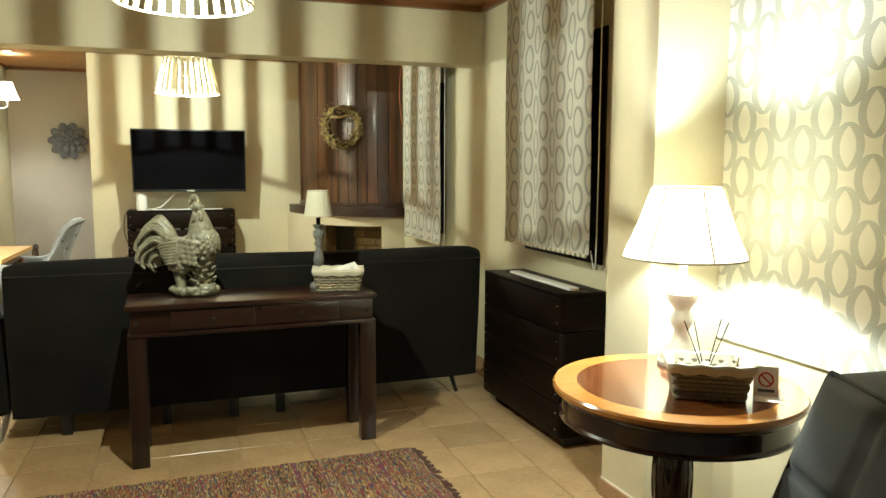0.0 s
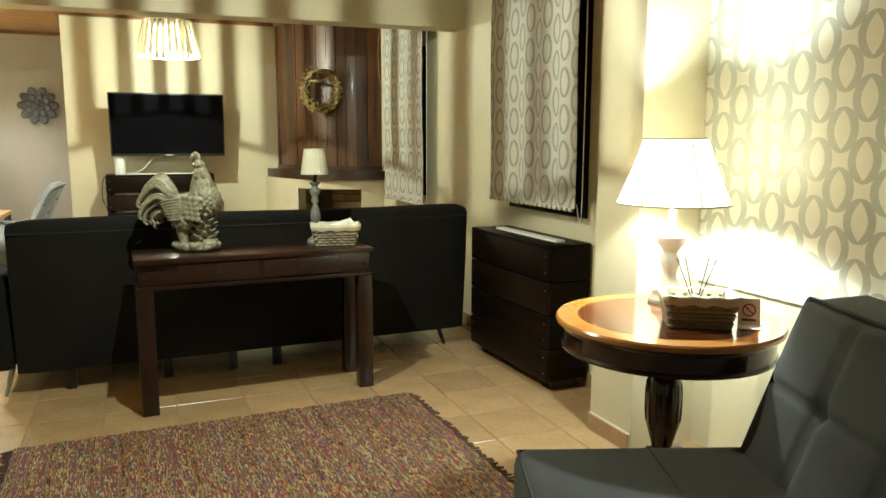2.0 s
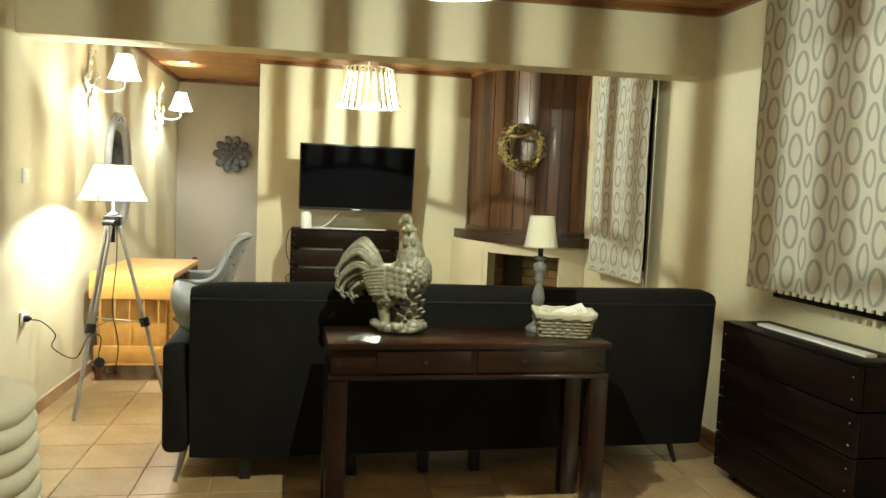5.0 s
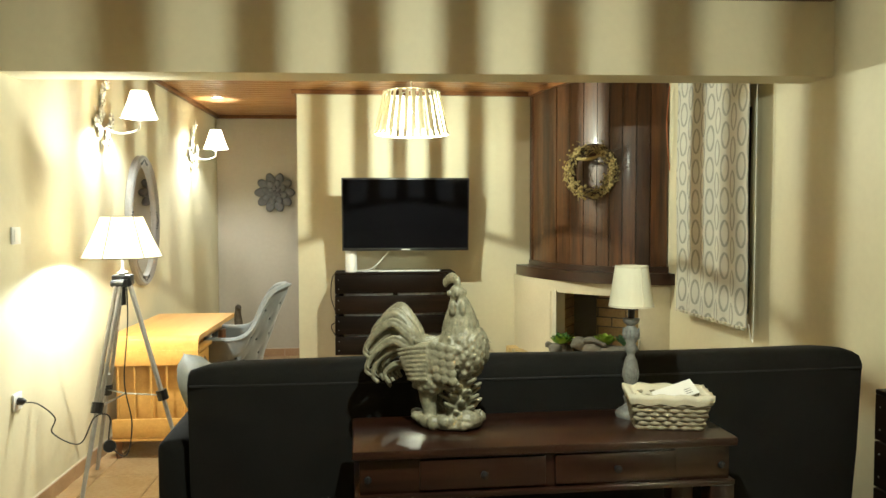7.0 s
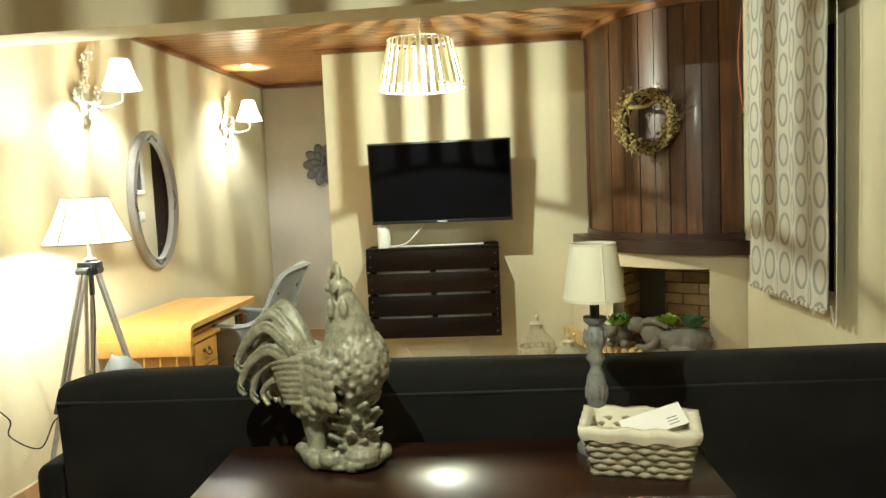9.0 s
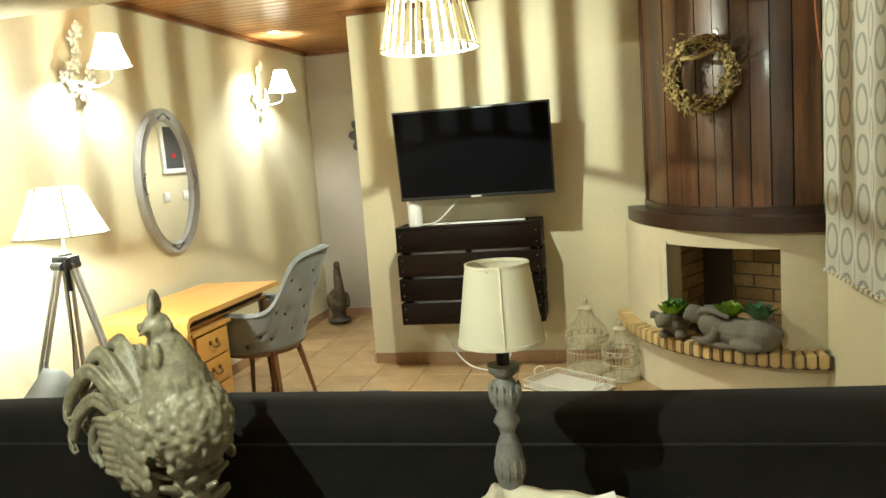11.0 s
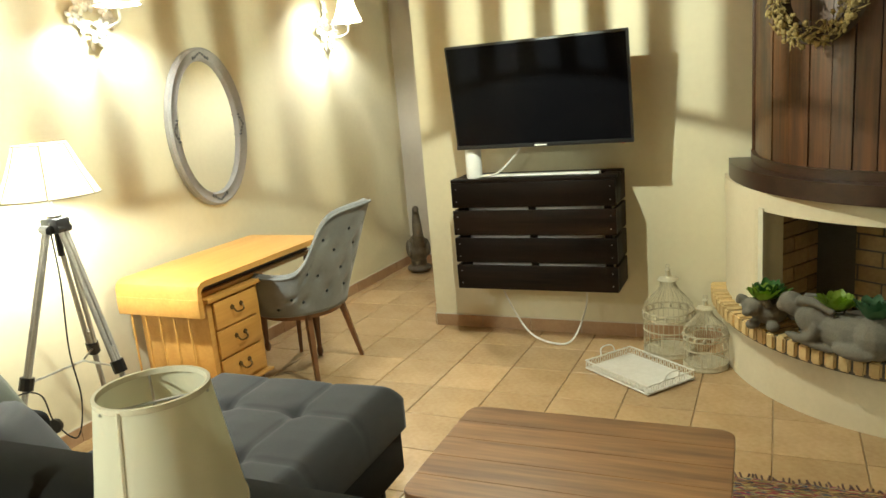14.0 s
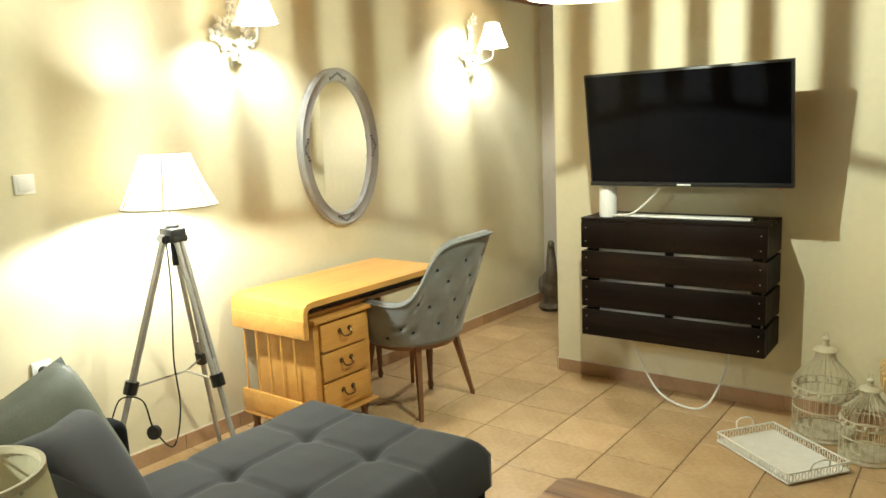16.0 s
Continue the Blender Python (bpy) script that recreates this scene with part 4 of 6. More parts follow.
def shade(parent, z0, z1, r0, r1, sides, material, ribs=True, rim=True):
    """A panelled cloth shade with ribs."""
    b = loft([[(rr * math.cos(2 * math.pi * i / 48), rr * math.sin(2 * math.pi * i / 48), z) for i in range(48)] for rr, z in ((r0, z0), ((r0 + r1) / 2 - 0.004, (z0 + z1) / 2), (r1, z1), (r1 - 0.002, z1), ((r0 + r1) / 2 - 0.006, (z0 + z1) / 2), (r0 - 0.002, z0), (r0, z0))], closed=True)
    sh = part("shade", b, material, parent, "glowing cream cloth shade", smooth=50)
    if ribs:
        for i in range(sides):
            a = 2 * math.pi * (i + 0.3) / sides
            part("rib", tube([((r0 + 0.001) * math.cos(a), (r0 + 0.001) * math.sin(a), z0), (((r0 + r1) / 2 - 0.003) * math.cos(a), ((r0 + r1) / 2 - 0.003) * math.sin(a), (z0 + z1) / 2), ((r1 + 0.001) * math.cos(a), (r1 + 0.001) * math.sin(a), z1)], 0.0035, 6), M_SHADE_RIM, sh)
    if rim:
        for rr, z in ((r0, z0), (r1, z1)):
            part("rim", lathe([(rr - 0.003, z - 0.003), (rr + 0.002, z - 0.003), (rr + 0.002, z + 0.003), (rr - 0.003, z + 0.003), (rr - 0.003, z - 0.003)], 48), M_SHADE_RIM, sh)
    return sh


def white_lamp():
    r = thing("table_lamp", "lit table lamp with cream shade and white turned base", "lamp", (*TABLE_LAMP, 0.7455))
    part("base", lathe([(0, 0), (0.075, 0), (0.078, 0.012), (0.062, 0.03), (0.066, 0.045), (0.048, 0.06), (0.028, 0.09), (0.024, 0.12), (0.036, 0.145), (0.038, 0.165), (0.026, 0.185), (0.03, 0.2), (0.05, 0.225), (0.055, 0.25), (0.03, 0.265), (0.02, 0.28), (0.012, 0.30), (0.012, 0.45), (0, 0.45)], 32), M_WHITEMETAL, r, smooth=50)
    part("bulb", lathe([(0.0, 0.463), (0.015, 0.465), (0.02, 0.48), (0.012, 0.455), (0.0, 0.45)], 16), M_WHITE, r)
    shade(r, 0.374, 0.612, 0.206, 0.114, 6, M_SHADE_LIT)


white_lamp()
bk2 = basket("wicker_basket", "grey wicker basket with linen liner on the round table", (1.835, 0.315, 0.7455), -32, 0.225, 0.15, 0.11)
jar = thing("reed_diffuser", "reed diffuser with dark sticks standing in the wicker basket", "diffuser", (1.835, 0.325, 0.757))
part("bottle", lathe([(0, 0), (0.025, 0), (0.027, 0.05), (0.012, 0.065), (0.012, 0.085), (0, 0.085)], 20), M_WHITE, jar)
for dx, dy in ((-0.06, 0.03), (0.055, -0.03), (-0.025, 0.03), (0.07, 0.02)):
    part("reed", tube([(0, 0, 0.04), (dx, dy, 0.21)], 0.0018, 5), M_REED, jar)
sign = thing("table_sign", "white folded card sign with a red no smoking mark", "sign", (1.985, 0.235, 0.7455), -38)
part("panel", box((-0.045, -0.002, 0.0), (0.045, 0.0, 0.115), 0.0005), M_PAPER, sign, m=pose(0, 0, 0, -16))
part("foot", box((-0.045, -0.07, 0.0), (0.045, 0.0, 0.002)), M_PAPER, sign)
part("ring", lathe([(0.022, -0.001), (0.028, -0.001), (0.028, 0.001), (0.022, 0.001), (0.022, -0.001)], 32), M_RED, sign, m=pose(0, -0.0, 0, -16) @ pose(0, -0.0025, 0.065, 90))
part("bar", box((-0.024, -0.0015, -0.003), (0.024, 0.0, 0.003)), M_RED, sign, m=pose(0, 0, 0, -16) @ pose(0, -0.002, 0.065, 0, 45))
part("print", box((-0.03, -0.0035, 0.018), (0.03, -0.002, 0.028)), M_INK, sign, m=pose(0, 0, 0, -16))
sign.scale = (0.78, 0.78, 0.78)


def armchair():
    r = thing("armchair", "grey fabric lounge chair with stitched panels and dark piping", "chair", (1.33, -0.28, 0), -22)
    # seat pad, its long side along x, back at +x
    part("seat", box((-0.40, -0.46, 0.24), (0.40, 0.46, 0.45), 0.045, None, 4), M_ARMCHAIR, r, smooth=60)
    for z in (0.435,):
        pts = [(-0.385, -0.445, z), (-0.385, 0.445, z), (0.33, 0.445, z)]
        part("piping", tube(pts, 0.007, 6), M_PIPING, r)
    part("seam", tube([(0.0, -0.44, 0.4505), (0.0, 0.44, 0.4505)], 0.003, 5), M_PIPING, r)
    part("seam", tube([(-0.39, 0.0, 0.4505), (0.33, 0.0, 0.4505)], 0.003, 5), M_PIPING, r)
    lean = pose(0.30, 0, 0.40, 0, 20, 0)
    n = 36
    def pt(i, j, s):
        u, v = i / n, j / n
        yy, z = -0.46 + 0.92 * u, (0.52 if s < 0 else 0.59) * v
        e = min(u, 1 - u, v + 0.1, 1 - v)
        dy = min(abs(u - q) for q in (0.3333, 0.6667)) * 0.92
        dz = abs(v - 0.5) * 0.52
        puff = 0.05 * min(1.0, e / 0.06) ** 0.5 - 0.012 * math.exp(-(dy / 0.012) ** 2) - 0.012 * math.exp(-(dz / 0.012) ** 2) - 0.02 * math.exp(-(dy * dy + dz * dz) / 0.001)
        return ((-puff if s < 0 else 0.15 + 0.04 * min(1, e / 0.06) ** 0.5), yy, z)
    b = bmesh.new()
    for s in (-1, 1):
        loft([[pt(i, j, s) for i in range(n + 1)] for j in range(n + 1)], b)
    rim = [(0, 0)] 
    edge = [(i, 0) for i in range(n)] + [(n, j) for j in range(n)] + [(i, n) for i in range(n, 0, -1)] + [(0, j) for j in range(n, 0, -1)]
    loft([[pt(i, j, -1) for i, j in edge], [pt(i, j, 1) for i, j in edge]], b, closed=True)
    bmesh.ops.remove_doubles(b, verts=b.verts, dist=0.0005)
    part("backrest", b, M_ARMCHAIR, r, smooth=180, m=lean)
    part("piping", tube(curve_points([(-0.01, 0.462, 0.0), (-0.01, 0.464, 0.47), (-0.01, 0.44, 0.515), (-0.01, 0.38, 0.524), (-0.01, -0.38, 0.524), (-0.01, -0.44, 0.515), (-0.01, -0.464, 0.47), (-0.01, -0.462, 0.0)], 5), 0.007, 6), M_PIPING, r, m=lean)
    for x in (-0.32, 0.32):
        for yy in (-0.38, 0.38):
            part("leg", lathe([(0.014, 0), (0.022, 0.24), (0, 0.24)], 14), M_BLACK, r, m=pose(x, yy, 0.0))


armchair()


def pendant(xy, bottom, phase):
    r = thing("pendant_lamp", "lit pendant lamp with a drum shade of cream slats", "lamp", (*xy, bottom), group="slatted pendants")
    r0, r1, h, n = 0.245, 0.185, 0.27, 28
    for z, rr in ((0.0, r0), (h, r1)):
        part("hoop", lathe([(rr - 0.004, z - 0.0035), (rr + 0.004, z - 0.0035), (rr + 0.004, z + 0.0035), (rr - 0.004, z + 0.0035), (rr - 0.004, z - 0.0035)], 60), M_SLAT, r)
    me = None
    for i in range(n):
        m = pose(0, 0, 0, 0, 0, 360 / n * i + phase)
        if me is None:
            w0, w1 = 0.0125, 0.0095
            b = loft([[(r0 - 0.003, -w0, 0.006), (r0 + 0.003, -w0, 0.006), (r0 + 0.003, w0, 0.006), (r0 - 0.003, w0, 0.006)], [(r1 - 0.003, -w1, h - 0.006), (r1 + 0.003, -w1, h - 0.006), (r1 + 0.003, w1, h - 0.006), (r1 - 0.003, w1, h - 0.006)]], closed=True)
            first = part("slat", b, M_SLAT, r, m=m)
            me = first.data
        else:
            o = new("slat", me)
            o.parent, o.matrix_basis = r, m
    b = bmesh.new()
    for a in (0, 2.094, 4.189):
        tube([(0, 0, h + 0.02), ((r1) * math.cos(a), (r1) * math.sin(a), h)], 0.003, 6, b)
    part("spider", b, M_WHITE, r)
    part("cord", tube([(0, 0, h - 0.11), (0, 0, CEIL - bottom - 0.02)], 0.004, 8), M_WHITE, r)
    part("socket", lathe([(0, 0.145), (0.02, 0.145), (0.02, 0.20), (0, 0.20)], 16), M_WHITE, r)
    part("glass_stub", lathe([(0, 0.142), (0.012, 0.142), (0.014, 0.1455), (0, 0.146)], 12), M_WHITE, r)
    part("ceiling_rose", lathe([(0.012, CEIL - bottom - 0.05), (0.05, CEIL - bottom - 0.02), (0.055, CEIL - bottom), (0, CEIL - bottom)], 24), M_WHITE, r)


pendant(PENDANT_A, 2.015, 6.2)
pendant(PENDANT_B, 2.015, 0.0)


# ---- rear room ----
def plain_planter(name, label, at, rz, blobs, tubes, material, voxel=0.006):
    b = bmesh.new()
    for c, r, t in blobs:
        blob(c, r, b, Euler([radians(q) for q in t]).to_matrix(), 16)
    for pts, r0, r1 in tubes:
        tube(curve_points(pts, 5), r0, 10, b, r1)
    ob = single(name, b, material, label, "statue", at, rz, smooth=180)
    rm = ob.modifiers.new("skin", "REMESH")
    rm.mode, rm.voxel_size, rm.use_smooth_shade = "VOXEL", voxel, True
    return ob


# corner fireplace
FC = (2.42, 6.262)


def arc(a, b, t0, t1, n, power=2.0):
    out = []
    for i in range(n + 1):
        t = radians(t0 + (t1 - t0) * i / n)
        out.append((FC[0] - a * max(0.0, math.cos(t)) ** (2 / power), FC[1] - b * max(0.0, math.sin(t)) ** (2 / power)))
    return out


def ring(a, b, t0, t1, n, depth, power=2.0):
    return arc(a, b, t0, t1, n, power) + arc(a - depth, b - depth, t0, t1, n, power)[::-1]


def fireplace():
    r = thing("corner_fireplace", "rounded cream corner fireplace with brick hearth and wooden hood", "fireplace")
    part("hearth_base", prism(arc(0.93, 1.10, 0, 89.9, 32) + [(FC[0], FC[1] - 0.01)], 0.0, 0.285), M_STUCCO, r, smooth=25)
    part("hearth_bed", prism(arc(0.975, 1.198, 0.5, 89.5, 32) + [(FC[0] - 0.002, FC[1] - 0.012)], 0.285, 0.357), M_MORTAR, r)
    n = 27
    for i in range(n):
        t0 = 1.0 + 88 * i / n
        t1 = t0 + 88 / n * 0.80
        b = prism(ring(0.99, 1.215, t0, t1, 1, 0.21), 0.293, 0.366 + 0.003 * math.sin(i * 2.3))
        bmesh.ops.bevel(b, geom=list(b.edges), offset=0.008, segments=2, affect="EDGES")
        part("brick", b, M_BRICK, r, smooth=40)
    body = part("surround", prism(ring(0.91, 1.10, 0, 37.5, 12, 0.10), 0.352, 0.885), M_STUCCO, r, smooth=25)
    part("surround", prism(ring(0.91, 1.10, 76.5, 89.9, 8, 0.10), 0.352, 0.885), M_STUCCO, r, smooth=25)
    part("lintel", prism(arc(0.915, 1.105, 0, 89.9, 30) + [(FC[0] - 0.001, FC[1] - 0.011)], 0.885, 0.975), M_STUCCO, r, smooth=25)
    part("opening_trim", prism(ring(0.922, 1.112, 35.5, 37.5, 2, 0.04), 0.352, 0.90), M_LINER, r)
    # brick lined fire chamber
    tl, tr, bl, br = Vector((1.705, 5.60)), Vector((2.235, 5.225)), Vector((1.95, 5.96)), Vector((2.40, 5.60))
    chamber = part("fire_chamber", prism([tuple(p) for p in (tl + Vector((-0.01, 0.03)), bl + Vector((-0.02, 0.03)), bl + Vector((-0.06, 0.06)), tl + Vector((-0.05, 0.05)))], 0.353, 0.884), M_STUCCO, r)
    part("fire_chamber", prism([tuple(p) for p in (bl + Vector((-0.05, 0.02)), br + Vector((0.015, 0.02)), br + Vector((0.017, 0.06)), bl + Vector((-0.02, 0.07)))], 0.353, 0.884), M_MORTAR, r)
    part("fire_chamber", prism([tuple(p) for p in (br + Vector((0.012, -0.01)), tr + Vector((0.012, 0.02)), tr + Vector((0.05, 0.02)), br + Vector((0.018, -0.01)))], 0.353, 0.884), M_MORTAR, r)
    for a, c, off in ((tl, bl, 0.0), (bl, br, 0.5), (br, tr, 0.0)):
        d = (c - a)
        L = d.length
        d = d / L
        nn = Vector((d.y, -d.x))
        for k in range(7):
            z = 0.356 + 0.0755 * k
            s = -0.115 * (k % 2) - off * 0.05
            while s < L - 0.02:
                p, q = max(s, 0.0), min(s + 0.22, L)
                if q - p > 0.02:
                    u, v = a + d * p, a + d * q
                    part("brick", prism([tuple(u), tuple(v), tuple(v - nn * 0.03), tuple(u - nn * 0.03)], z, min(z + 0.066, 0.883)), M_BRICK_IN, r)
                s += 0.231
    part("mantel_shelf", prism(arc(0.895, 1.18, 0, 89.9, 36) + [(FC[0] - 0.001, FC[1] - 0.011)], 0.976, 1.058), M_MANTEL, r, "dark stained curved mantel shelf", smooth=25)
    hood = part("hood_core", prism(arc(0.74, 1.03, 0, 89.9, 30, 2.3) + [(FC[0] - 0.001, FC[1] - 0.011)], 1.058, CEIL - 0.002), M_MORTAR, r)
    cuts = [0, 14, 27, 37, 46, 54, 61, 68, 75, 82, 89.8]
    for i, (t0, t1) in enumerate(zip(cuts, cuts[1:])):
        dp = 0.022 + 0.004 * (i % 2)
        part("hood_board", prism(ring(0.765 + 0.003 * (i % 2), 1.055 + 0.003 * (i % 2), t0 + 0.22, t1 - 0.22, 4, dp, 2.3), 1.0585, CEIL - 0.04), M_PANEL, r, smooth=20)
    part("hood_base_trim", prism(ring(0.785, 1.075, 0, 89.8, 30, 0.02, 2.3), 1.0585, 1.10), M_MANTEL, r, smooth=25)
    part("hood_top_trim", prism(ring(0.80, 1.09, 0, 89.8, 30, 0.04, 2.3), CEIL - 0.04, CEIL - 0.002), M_TRIM, r, smooth=25)
    part("corner_strip", box((1.64, 6.20, 1.06), (1.66, 6.262, CEIL - 0.04), 0.004), M_PANEL, r)


fireplace()


def leaf_rosette(name, label, at, material, count, size, rise, seed):
    r = thing(name, label, "plant", at)
    rnd = random.Random(seed)
    for i in range(count):
        a, k = i * 2.4, i / count
        L = size * (0.55 + 0.45 * (1 - k)) * rnd.uniform(0.85, 1.15)
        el = radians(25 + 55 * k)
        rows = []
        for j in range(6):
            t = j / 5
            w = L * 0.34 * math.sin(math.pi * min(0.97, 0.18 + 0.8 * t)) ** 0.8
            curl = 0.35 * t * t * L
            x, z = L * t * math.cos(el), L * t * math.sin(el) * rise + curl * 0.3
            rows.append([(x, -w, z + 0.25 * w), (x, -w * 0.5, z), (x, w * 0.5, z - 0.002), (x, w, z + 0.25 * w)])
        b = loft(rows)
        bmesh.ops.solidify(b, geom=b.faces[:], thickness=0.003)
        part("leaf", b, material, r, smooth=60, m=pose(0.25 * size * math.cos(a) * rnd.random(), 0.25 * size * math.sin(a) * rnd.random(), 0, 0, 0, math.degrees(a)))
    return r


HZ = 0.368
plain_planter("rabbit_planter", "grey cast stone lying rabbit planter on the brick hearth", (1.98, 5.235, HZ), -36,
              [((0.06, 0, 0.08), (0.17, 0.085, 0.082), (0, 0, 0)), ((0.15, 0, 0.085), (0.10, 0.095, 0.09), (0, 0, 0)), ((-0.10, 0, 0.10), (0.10, 0.065, 0.075), (0, 20, 0)), ((-0.21, 0, 0.155), (0.065, 0.05, 0.05), (0, 25, 0)), ((-0.255, 0, 0.14), (0.03, 0.032, 0.028), (0, 0, 0)),
               ((0.10, -0.08, 0.035), (0.09, 0.03, 0.032), (0, 0, 0)), ((-0.10, -0.05, 0.02), (0.12, 0.025, 0.02), (0, 8, 0)), ((-0.10, 0.05, 0.02), (0.12, 0.025, 0.02), (0, 0, 0)), ((0.23, 0, 0.10), (0.03, 0.03, 0.03), (0, 0, 0))],
              [([(-0.17, -0.025, 0.185), (-0.09, -0.035, 0.19), (0.0, -0.045, 0.165)], 0.022, 0.014), ([(-0.17, 0.025, 0.185), (-0.09, 0.035, 0.19), (0.0, 0.045, 0.165)], 0.022, 0.014), ([(-0.06, -0.05, 0.10), (-0.09, -0.06, 0.05), (-0.17, -0.05, 0.018)], 0.03, 0.018)], M_CONCRETE)
plain_planter("animal_planter", "small grey cast stone animal planter on the brick hearth", (1.715, 5.50, HZ), -20,
              [((0, 0, 0.075), (0.085, 0.07, 0.065), (0, 0, 0)), ((-0.05, -0.055, 0.10), (0.05, 0.045, 0.045), (0, 0, 0)), ((-0.06, -0.095, 0.085), (0.025, 0.025, 0.02), (0, 0, 0)), ((-0.05, -0.06, 0.02), (0.03, 0.04, 0.022), (0, 0, 0)), ((0.04, -0.06, 0.02), (0.03, 0.035, 0.022), (0, 0, 0))],
              [([(-0.085, -0.05, 0.13), (-0.11, -0.055, 0.14), (-0.115, -0.06, 0.11)], 0.018, 0.012), ([(-0.015, -0.055, 0.13), (0.01, -0.06, 0.14), (0.02, -0.065, 0.11)], 0.018, 0.012)], M_CONCRETE)
leaf_rosette("succulent", "dark green leafy succulent in the animal planter", (1.72, 5.52, HZ + 0.125), M_LEAF, 24, 0.095, 1.2, 1)
leaf_rosette("succulent", "lime green succulent in the animal planter", (1.69, 5.46, HZ + 0.135), M_LEAF_LIGHT, 18, 0.09, 1.0, 2)
leaf_rosette("succulent", "lime green succulent in the rabbit planter", (1.97, 5.245, HZ + 0.165), M_LEAF_LIGHT, 26, 0.095, 1.0, 3)
leaf_rosette("succulent", "blue-green succulent in the rabbit planter", (2.09, 5.16, HZ + 0.16), M_LEAF_BLUE, 34, 0.095, 1.2, 4)


def wreath():
    r = thing("dried_wreath", "dried straw and flower wreath hung on the wooden hood", "wreath")
    r.matrix_basis = pose(1.885, 5.33, 1.80, 0, 0, -38)
    rnd = random.Random(3)
    R = 0.165
    part("twig_ring", lathe([(R - 0.035, 0), (R, 0.035), (R + 0.035, 0), (R, -0.035), (R - 0.035, 0)], 40), M_TWIG, r, m=pose(0, 0, 0, 90))
    for nm, count, ml, rad, spread in (("straw", 420, M_STRAW, 0.0035, 0.055), ("dark_twigs", 110, M_TWIG, 0.0025, 0.06)):
        b = bmesh.new()
        for i in range(count):
            a = rnd.uniform(0, 6.283)
            rr = R + rnd.gauss(0, 0.022)
            p = Vector((rr * math.cos(a), -0.03 + rnd.uniform(-0.03, 0.03), rr * math.sin(a)))
            d = Vector((-math.sin(a) + rnd.uniform(-0.9, 0.9), rnd.uniform(-0.9, 0.3), math.cos(a) + rnd.uniform(-0.9, 0.9))).normalized() * rnd.uniform(0.02, spread)
            if nm == "dark_twigs" and (a < 1.0 or a > 5.7):
                d = Vector((abs(d.x) + 0.02, d.y * 0.3, d.z)) * 3.0
            tube([p, p + d * 0.6, p + d + Vector((0, 0, rnd.uniform(-0.01, 0.01)))], rad, 4, b, rad * 0.4)
        tagged(part(nm, b, ml, r), kind="stuff")
    b = bmesh.new()
    for i in range(260):
        a = rnd.uniform(2.0, 7.4)
        rr = R + rnd.gauss(0.005, 0.025)
        s = rnd.uniform(0.005, 0.012)
        blob((rr * math.cos(a), -0.045 + rnd.uniform(-0.03, 0.02), rr * math.sin(a)), (s, s, s), b, seg=6)
    tagged(part("dried_blossom", b, M_STRAW, r), kind="stuff")
    part("bow", tube(curve_points([(-0.10, -0.05, 0.09), (0.0, -0.06, 0.085), (0.09, -0.05, 0.11)]), 0.012, 6), M_STRAW, r)


wreath()
single("orange_cable", tube(curve_points([(2.385, 5.13, 2.40), (2.36, 5.12, 2.15), (2.37, 5.12, 1.95), (2.40, 5.15, 1.80)]), 0.004, 6), M_CABLE_ORANGE, "thin orange cable hanging beside the hood", "cable")


def television():
    r = thing("television", "black flat screen television tilted on a wall bracket", "television")
    r.matrix_basis = pose(0.556, 5.955, 1.485, 8, 0, -2)
    w, h = 0.508, 0.292
    part("casing", box((-w, 0.004, -h), (w, 0.03, h), 0.004), M_BLACK, r)
    part("rear_housing", box((-0.30, 0.03, -0.22), (0.30, 0.075, 0.12), 0.015), M_BLACK, r)
    part("screen", box((-w + 0.012, -0.0005, -h + 0.022), (w - 0.012, 0.006, h - 0.012)), M_SCREEN, r)
    part("bezel", box((-w, -0.004, -h), (w, 0.006, -h + 0.021), 0.002), M_BLACK, r)
    part("maker_mark", box((-0.035, -0.0055, -h + 0.006), (0.035, -0.0042, -h + 0.014)), M_WHITE, r)
    part("standby_light", box((w - 0.06, -0.006, -h - 0.004), (w - 0.05, 0.0, -h)), M_RED, r)
    part("bracket", box((-0.12, 0.07, -0.10), (0.12, 0.30, 0.08), 0.01), M_BLACK, r, "black wall bracket")


television()
router = thing("router", "white cylindrical router standing on the heater casing", "router", (0.12, 6.08, 1.021))
part("body", lathe([(0, 0), (0.046, 0), (0.048, 0.01), (0.046, 0.19), (0.04, 0.20), (0, 0.20)], 28), M_WHITE, router, smooth=50)
single("white_cable", tube(curve_points([(0.16, 6.05, 1.03), (0.28, 6.02, 1.05), (0.38, 6.05, 1.14), (0.46, 6.08, 1.24)]), 0.006, 7), M_CABLE_WHITE, "white cable from router up to the television", "cable")
single("white_cable", tube(curve_points([(0.18, 6.24, 0.36), (0.22, 6.22, 0.25), (0.38, 6.12, 0.06), (0.55, 6.06, 0.012), (0.66, 6.10, 0.03), (0.72, 6.22, 0.2), (0.72, 6.25, 0.36)]), 0.006, 7), M_CABLE_WHITE, "white cable looping below the heater casing onto the floor", "cable")
single("black_cable", tube(curve_points([(0.05, 6.15, 1.02), (-0.03, 6.22, 0.98), (-0.05, 6.27, 0.80), (0.0, 6.25, 0.62), (-0.05, 6.27, 0.55), (0.0, 6.25, 0.45)]), 0.004, 6), M_CABLE_BLACK, "thin black cable beside the heater casing", "cable")

WALL_TURN = 87.57


def left_x(yy):
    return LEFT0[0] + (LEFT1[0] - LEFT0[0]) * (yy - LEFT0[1]) / (LEFT1[1] - LEFT0[1])


